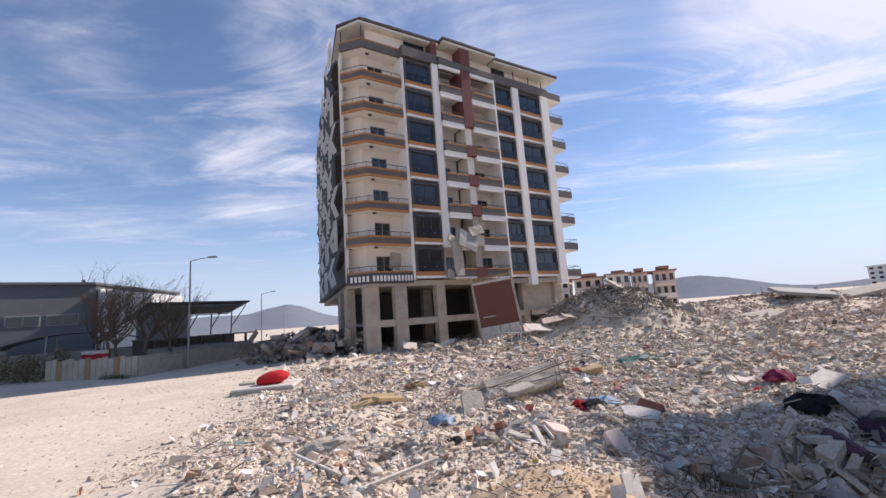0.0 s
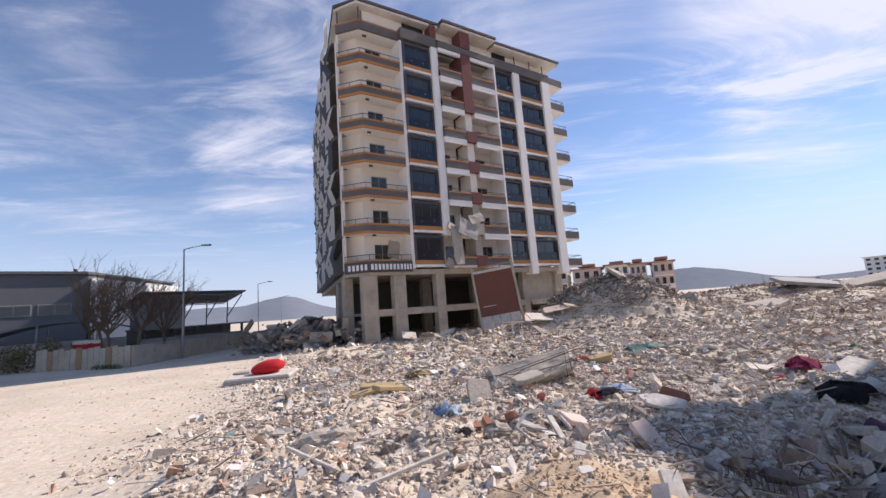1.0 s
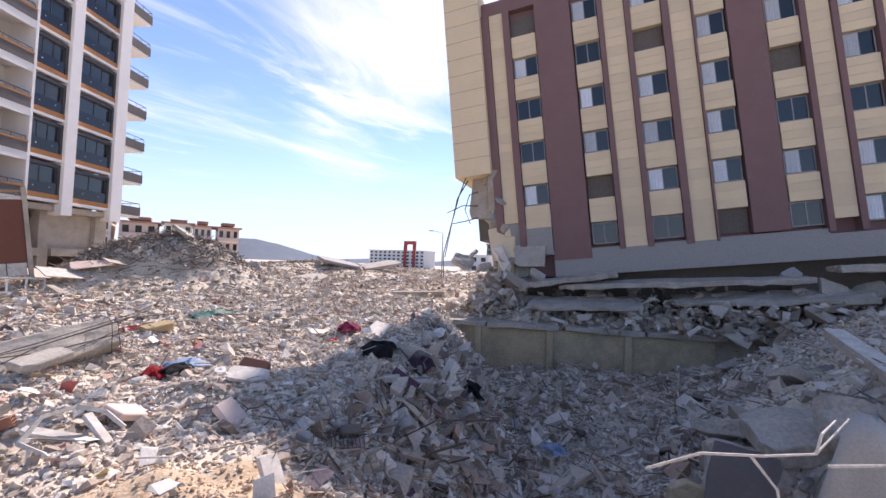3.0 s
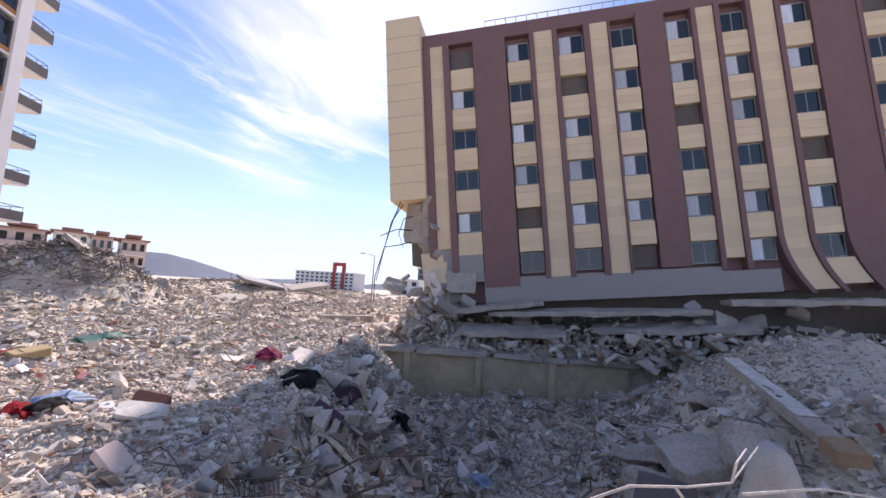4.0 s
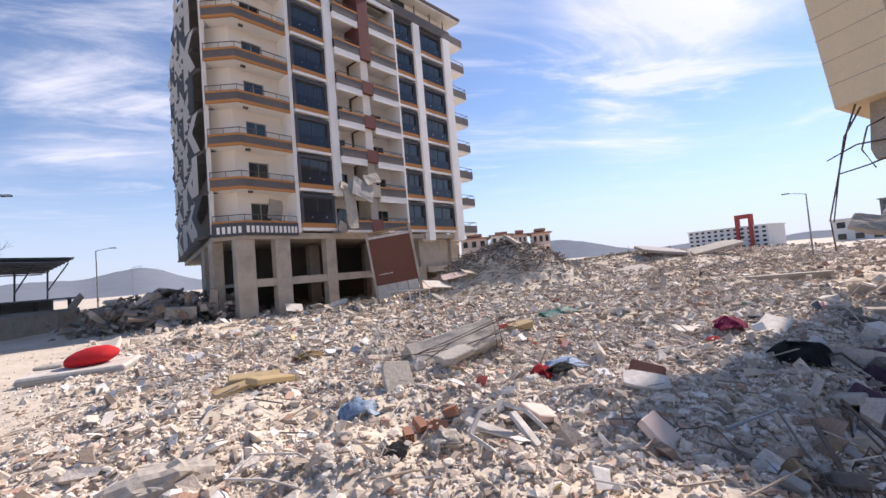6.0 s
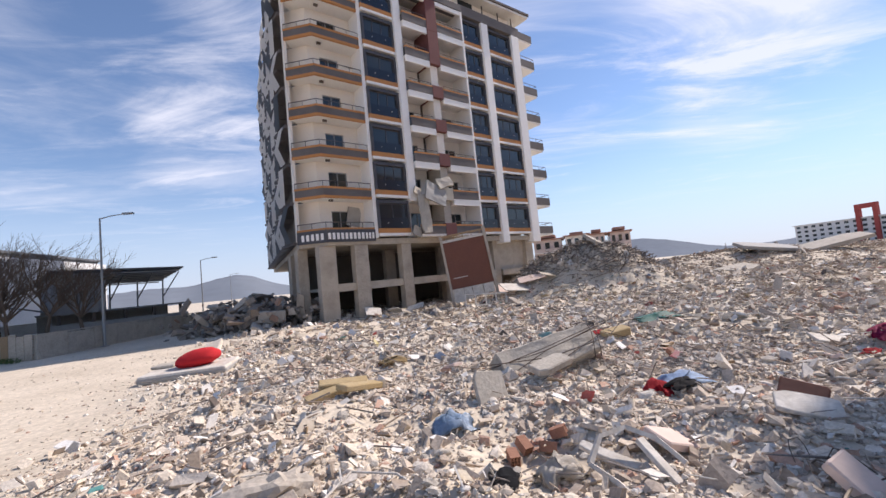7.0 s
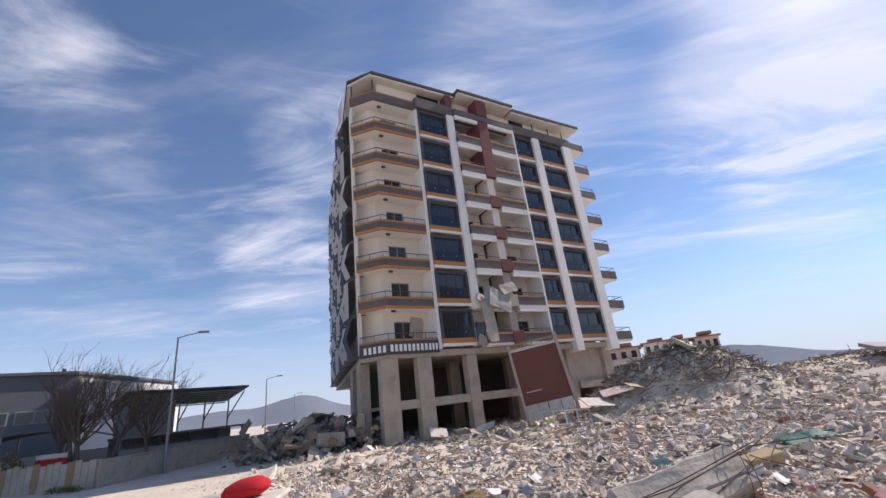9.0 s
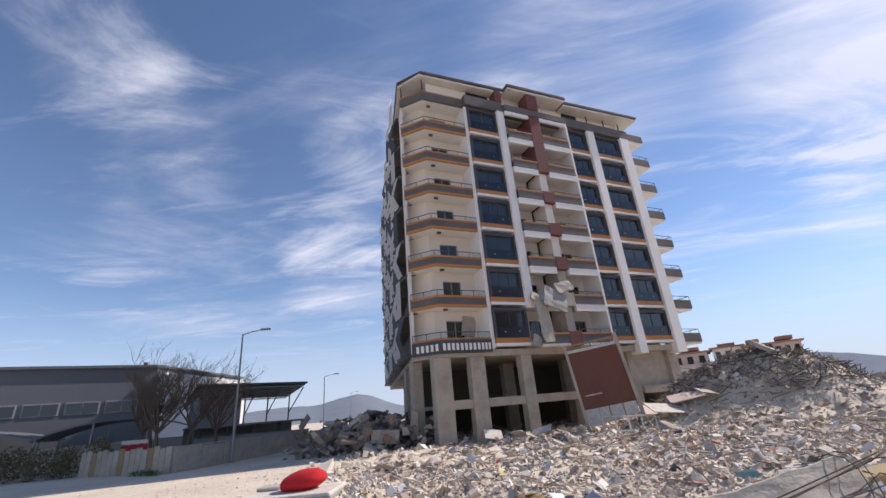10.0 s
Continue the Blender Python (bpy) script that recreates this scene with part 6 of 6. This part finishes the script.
def hollow_brick(m):
    b = thing("hollow_brick", m, "terracotta hollow brick lying in rubble", "brick", "hollow bricks")
    grid = [-0.06, -0.051, -0.022, -0.013, 0.016, 0.025, 0.051, 0.06]
    part("shell", lattice(grid, [0, 0.009, 0.037, 0.046, 0.074, 0.083, 0.112, 0.121], lambda i, j: i % 2 == 0 or j % 2 == 0, -0.1, 0.1), "terracotta", b)
    return b


hb = hollow_brick(on(1.05, 9.7, 0.05, 10, 20, 80))
for x, y, rx, rz in ((0.8, 9.9, 30, 20), (1.3, 9.9, -20, 60), (0.6, 9.6, 10, 0), (5.2, 13.4, 30, 10)):
    copy_thing(hb, on(x, y, 0.05, rx, 0, rz))

# tangled bars at the near edge of the pit
rr = random.Random(4)
for i in range(70):
    x, y = rr.uniform(2.6, 6.6), rr.uniform(3.8, 8.4)
    if x - 2.4 < 0.2 * (8 - y):
        continue
    z = float(height(x, y))
    L, a = rr.uniform(0.3, 1.1), rr.uniform(0, 6.28)
    pts = [(x, y, z)]
    dz = rr.uniform(0.0, 0.26)
    for k in range(1, 7):
        a += rr.uniform(-0.5, 0.5)
        pts.append((pts[-1][0] + math.cos(a) * L / 6, pts[-1][1] + math.sin(a) * L / 6, z + dz * math.sin(k * 0.5) + rr.uniform(-0.03, 0.06)))
    bm = bmesh.new()
    tube(bm, pts, rr.uniform(0.004, 0.009), n=4)
    loose("rebar", bm, rr.choice(("rebar", "rebar", "bark", "steel")), Matrix.Identity(4), "thin bent bar in the tangle at the pit edge", "rebar", "tangled bars")
gr = thing("bar_grate", on(3.6, 6.6, 0.12, 24, 12, -28), "rusty bar grate half buried at the pit edge", "grate")
for i in range(16):
    bm = bmesh.new()
    tube(bm, [(i * 0.055 - 0.42, 0, 0), (i * 0.055 - 0.42, 0.24, 0.02)], 0.006, n=4)
    part("bar", bm, "rebar", gr)
for y in (0.0, 0.24):
    bm = bmesh.new()
    tube(bm, [(-0.46, y, 0), (0.46, y, 0.03)], 0.009, n=5)
    part("bar", bm, "rebar", gr)
# pale hoses and cables over the shaded debris
rr = random.Random(17)
for i in range(16):
    x, y, a = rr.uniform(3.4, 8.5), rr.uniform(1.0, 7.5), rr.uniform(0, 6.28)
    pts = [(x, y, float(height(x, y)) + 0.08)]
    for k in range(9):
        a += rr.uniform(-0.7, 0.7)
        nx, ny = pts[-1][0] + 0.16 * math.cos(a), pts[-1][1] + 0.16 * math.sin(a)
        pts.append((nx, ny, float(height(nx, ny)) + 0.08 + 0.16 * abs(math.sin(k * 0.7 + i))))
    bm = bmesh.new()
    tube(bm, pts, 0.012, n=5)
    loose("cable", bm, "white" if i % 3 else "steel", Matrix.Identity(4), "pale bent cable over shaded debris", "cable", "loose cables")
# boards, slabs and torn panels strewn over the field
rr = random.Random(33)
KINDS = (("white", "white board fragment lying in the rubble"), ("concrete", "grey slab fragment lying in the rubble"), ("beige", "beige plaster slab fragment in the rubble"),
         ("wood", "splintered timber board in the rubble"), ("pinkwall", "pinkish wall fragment in the rubble"), ("concrete", "grey slab fragment lying in the rubble"))
n = 0
while n < 170:
    x, y = rr.uniform(-4, 26), rr.uniform(11, 33)
    f = float(field(x, y))
    if rr.random() > f * f or (x > 19 and y < 22):
        continue
    mat, label = KINDS[n % 6]
    w = rr.uniform(0.12, 0.36) * (0.6 + y / 22)
    loose("rubble_piece", slab_piece(w, w * (0.2 if mat == "wood" else rr.uniform(0.4, 0.8)), rr.uniform(0.03, 0.12), n), mat,
          on(x, y, 0.06, rr.uniform(-5, 40), rr.uniform(-25, 25), rr.uniform(0, 180)), label, "debris", "strewn pieces")
    n += 1
# the tangle on the slope into the pit
n = 0
while n < 85:
    x, y = rr.uniform(2.6, 11.0), rr.uniform(4.0, 11.0)
    q = float(pit(x, y))
    if not 0.05 < q < 0.92 or math.hypot(x, y - 3.5) < 4.4:
        continue
    mat = ("concrete", "slate", "beige", "wood", "slate", "dark", "purple", "concrete")[n % 8]
    w = rr.uniform(0.2, 0.6) * min(1.0, math.hypot(x, y - 3.5) / 8)
    loose("rubble_piece", slab_piece(w, w * (0.18 if mat == "wood" else rr.uniform(0.4, 0.9)), rr.uniform(0.04, 0.2), n + 200), mat,
          on(x, y, 0.12, rr.uniform(0, 70), rr.uniform(-40, 40), rr.uniform(0, 180)), "tilted broken piece in the tangle at the pit edge", "debris", "pit edge pieces")
    n += 1
for i in range(46):
    x, y = rr.uniform(3.5, 9.5), rr.uniform(5.5, 10.5)
    if not 0.05 < float(pit(x, y)) < 0.95:
        continue
    z, L, a = float(height(x, y)), rr.uniform(0.8, 2.0), rr.uniform(0, 6.28)
    up = rr.uniform(0.1, 0.6)
    bm = bmesh.new()
    tube(bm, [(x, y, z - 0.1), (x + 0.4 * L * math.cos(a), y + 0.4 * L * math.sin(a), z + up), (x + L * math.cos(a + 0.3), y + L * math.sin(a + 0.3), z + up * 0.7)], rr.uniform(0.01, 0.028), n=5)
    loose("bent_bar", bm, ("bark", "rebar", "steel", "rebar")[i % 4], Matrix.Identity(4), "bent bar or batten sticking out of the tangle", "bar", "tangled bars")
# the broken bank in the pit: wall pieces, long beam, caught cloth
loose("wall_chunk", rough_slab(0.95, 1.3, 0.35, 3, 0.07), "pitwall", on(9.5, 3.1, 0.35, 78, 8, -80), "yellowish broken wall chunk standing in the pit", "wall chunk")
for i, (x, y, w, h, t, rx, ry, rz) in enumerate(((9.9, 2.2, 1.5, 1.3, 0.5, 70, 6, -78), (10.4, 1.4, 1.7, 1.1, 0.45, 20, -10, -70), (10.0, 0.7, 1.1, 0.9, 0.4, 62, 12, -60), (11.4, 2.4, 1.4, 0.9, 0.3, 25, 10, 60), (8.9, 0.6, 0.9, 0.7, 0.35, 40, -12, 15),
                                                 (12.6, 1.2, 1.2, 0.8, 0.25, 18, 8, 30), (9.0, 1.6, 0.7, 0.5, 0.3, 35, 20, 70))):
    loose("wall_chunk", rough_slab(w, h, t, i + 90, 0.11), "dirtyconcrete", on(x, y, 0.30, rx, ry, rz), "bulky grey concrete chunk in the pit", "wall chunk", "pit chunks")
BEAM_A, BEAM_B = Vector((13.8, 0.45, 0.55)), Vector((9.3, -0.40, -0.30))
bx = (BEAM_B - BEAM_A).normalized()
bt = Matrix.Translation((BEAM_A + BEAM_B) / 2) @ bx.to_track_quat("X", "Z").to_matrix().to_4x4()
half = (BEAM_B - BEAM_A).length / 2
pb = thing("plank_beam", bt, "long pale beam with a torn brown end lying on the bank", "beam")
part("beam", rough_slab(2 * half, 0.42, 0.2, 47, 0.02), "beige", pb)
part("facing", rough_slab(half * 1.5, 0.40, 0.03, 41, 0.012), "white", pb, "flaking white facing").matrix_local = pose(-half * 0.22, 0.0, 0.127)
part("torn_end", rough_slab(0.5, 0.5, 0.26, 43, 0.06), "wood", pb, "splintered brown end").matrix_local = pose(half - 0.1, 0, 0)
loose("wall_board", slab_piece(1.6, 0.7, 0.07, 71), "white", pose(10.6, -1.7, 0.25, 30, 14, -35), "white board leaning on the bank", "board")


def drape(r, h, seed, n=34, rows=12):
    """A sheet hanging in folds from one point."""
    bm = bmesh.new()
    ring = []
    for j in range(rows + 1):
        t = j / rows
        ring.append([bm.verts.new(((0.10 + r * t ** 0.5) * (1 + 0.34 * t ** 0.6 * math.sin(4 * a + seed) + 0.16 * t * math.sin(9 * a)) * math.cos(a),
                                   (0.10 + r * t ** 0.5) * (1 + 0.34 * t ** 0.6 * math.sin(4 * a + seed) + 0.16 * t * math.sin(9 * a)) * math.sin(a) * 0.7,
                                   -h * t + 0.03 * math.sin(3 * a + 6 * t))) for a in (2 * math.pi * i / n for i in range(n))])
    bm.faces.new(ring[0])
    for a, b in zip(ring, ring[1:]):
        for i in range(n):
            bm.faces.new((a[i], b[i], b[(i + 1) % n], a[(i + 1) % n]))
    bmesh.ops.recalc_face_normals(bm, faces=bm.faces[:])
    return bm


zg = float(height(6.4, 1.3))
hs = thing("hung_sheet", pose(6.4, 1.3, 0.36, 0, 0, 20), "dusty grey sheet draped over a broken post", "cloth")
part("sheet", drape(0.50, 1.7, 2.0), "greycloth", hs, smooth=True)
part("post", soft_box(-0.09, 0.09, -0.09, 0.09, zg - 0.5, -0.10, 0.02), "concrete", hs, "broken concrete post")
zg = float(height(5.3, 2.7))
loose("bent_sheet", rough_slab(0.75, 0.2 - zg, 0.025, 55, 0.09), "charcoal", pose(5.4, 2.6, zg / 2 - 0.06, 62, 14, -80), "dark bent metal sheet standing in debris", "metal sheet")
for i, pts in enumerate((((5.0, 3.3, -0.25), (5.0, 2.8, 0.05), (5.0, 2.3, 0.16), (5.2, 1.9, 0.22), (5.6, 1.6, 0.50)), ((5.0, 2.4, 0.14), (4.95, 2.2, -0.1), (4.9, 2.15, -0.5)), ((5.2, 1.9, 0.22), (5.25, 1.85, 0.4), (5.6, 1.7, 0.46)),
                         ((5.3, 1.8, 0.1), (5.9, 1.0, 0.12), (6.4, 0.2, 0.0)))):
    bm = bmesh.new()
    tube(bm, pts, 0.016, 0.009, 6)
    loose("branch", bm, "white", Matrix.Identity(4), "pale peeled branch in the debris", "branch", "pale branches")
# bare sandy bank before the camera
u, v = np.meshgrid(np.linspace(0, 1, 30), np.linspace(0, 2 * math.pi, 72))
ex, ey = 1.45 + 1.25 * u * np.cos(v) * (1 + 0.12 * np.sin(3 * v + 1)), 5.95 + 1.25 * u * np.sin(v) * (1 + 0.12 * np.cos(4 * v))
ez = height(ex, ey) + 0.09 * (1 - u ** 2) - 0.015 + 0.018 * lumps(ex, ey, 5.0) * (1 - u ** 4)
bank = new("sandy_bank", grid_mesh("sandy_bank", ex, ey, ez))
bank.data.materials.append(M["dirt"])
for f in bank.data.polygons:
    f.use_smooth = True
tagged(bank, "smooth bank of bare sandy earth", "earth", kind="structure")
xx, yy = rs.normal(1.45, 0.8, 1400), rs.normal(5.95, 0.8, 1400)
ss = np.clip(rs.lognormal(-3.9, 0.6, 1400), 0.008, 0.09)
stuff("bank_earth", *pebbles(rs, xx, yy, height(xx, yy) + 0.09 * np.clip(1 - ((xx - 1.45) / 1.25) ** 2 - ((yy - 5.95) / 1.25) ** 2, 0, 1), ss, rs.uniform(0.5, 1, 1400)), "dirt", "sandy crumbs and pebbles on a bare bank", "earth")

# a large stone, a bent white frame and a plastic hoop on the gravel
loose("boulder", lump(0.46, 0.26, 0.20, 5, 0.5, 3), "dirtyconcrete", on(-2.1, 9.42, 0.06, 6, -6, 15), "rough brownish grey stone half sunk in gravel", "stone")
wf = thing("thrown_window", on(1.65, 8.75, 0.10, 14, -16, 30), "bent white plastic window thrown on the rubble", "window")
for k, pts in enumerate((((-0.42, -0.28, 0.0), (-0.36, 0.0, 0.05), (-0.30, 0.34, 0.02)), ((-0.30, 0.34, 0.02), (0.0, 0.40, 0.12), (0.34, 0.30, 0.06)), ((0.34, 0.30, 0.06), (0.42, 0.0, 0.02), (0.30, -0.34, 0.0)))):
    bm = bmesh.new()
    tube(bm, pts, 0.035, 0.03, 4)
    part("bar", bm, "white", wf)
bm = bmesh.new()
tube(bm, [(-0.45, -0.22, 0.02), (-0.40, 0.20, 0.05), (0.10, 0.26, 0.07), (0.44, 0.12, 0.04), (0.40, -0.24, 0.02), (0.0, -0.20, 0.05), (-0.45, -0.22, 0.02)], 0.013, n=6)
loose("plastic_hoop", bm, "white", on(-0.94, 9.0, 0.09, 6, 5, -25), "thin white plastic hoop lying on gravel", "hoop")

# stones lying nearest, each its own piece
stone_mesh = []
for i in range(10):
    bm = lump(0.5, 0.42, 0.34, i + 2, 0.4, 2)
    me = bpy.data.meshes.new("stone")
    bm.to_mesh(me)
    bm.free()
    me.materials.append(M["stone"])
    stone_mesh.append(me)
rr = random.Random(9)
n = 0
while n < 290:
    x, y = rr.uniform(-3.6, 5.0), rr.uniform(5.5, 13.0)
    if rr.random() > float(field(x, y)):
        continue
    s = min(0.24, max(0.07, rr.lognormvariate(-2.25, 0.35)))
    ob = new("stone", stone_mesh[n % 10])
    ob.parent = ground
    ob.matrix_local = on(x, y, 0.12 * s, rr.uniform(-40, 40), rr.uniform(-40, 40), rr.uniform(0, 360)) @ Matrix.Diagonal((s * rr.uniform(0.8, 1.5), s, s * rr.uniform(0.5, 1.0), 1))
    n += 1
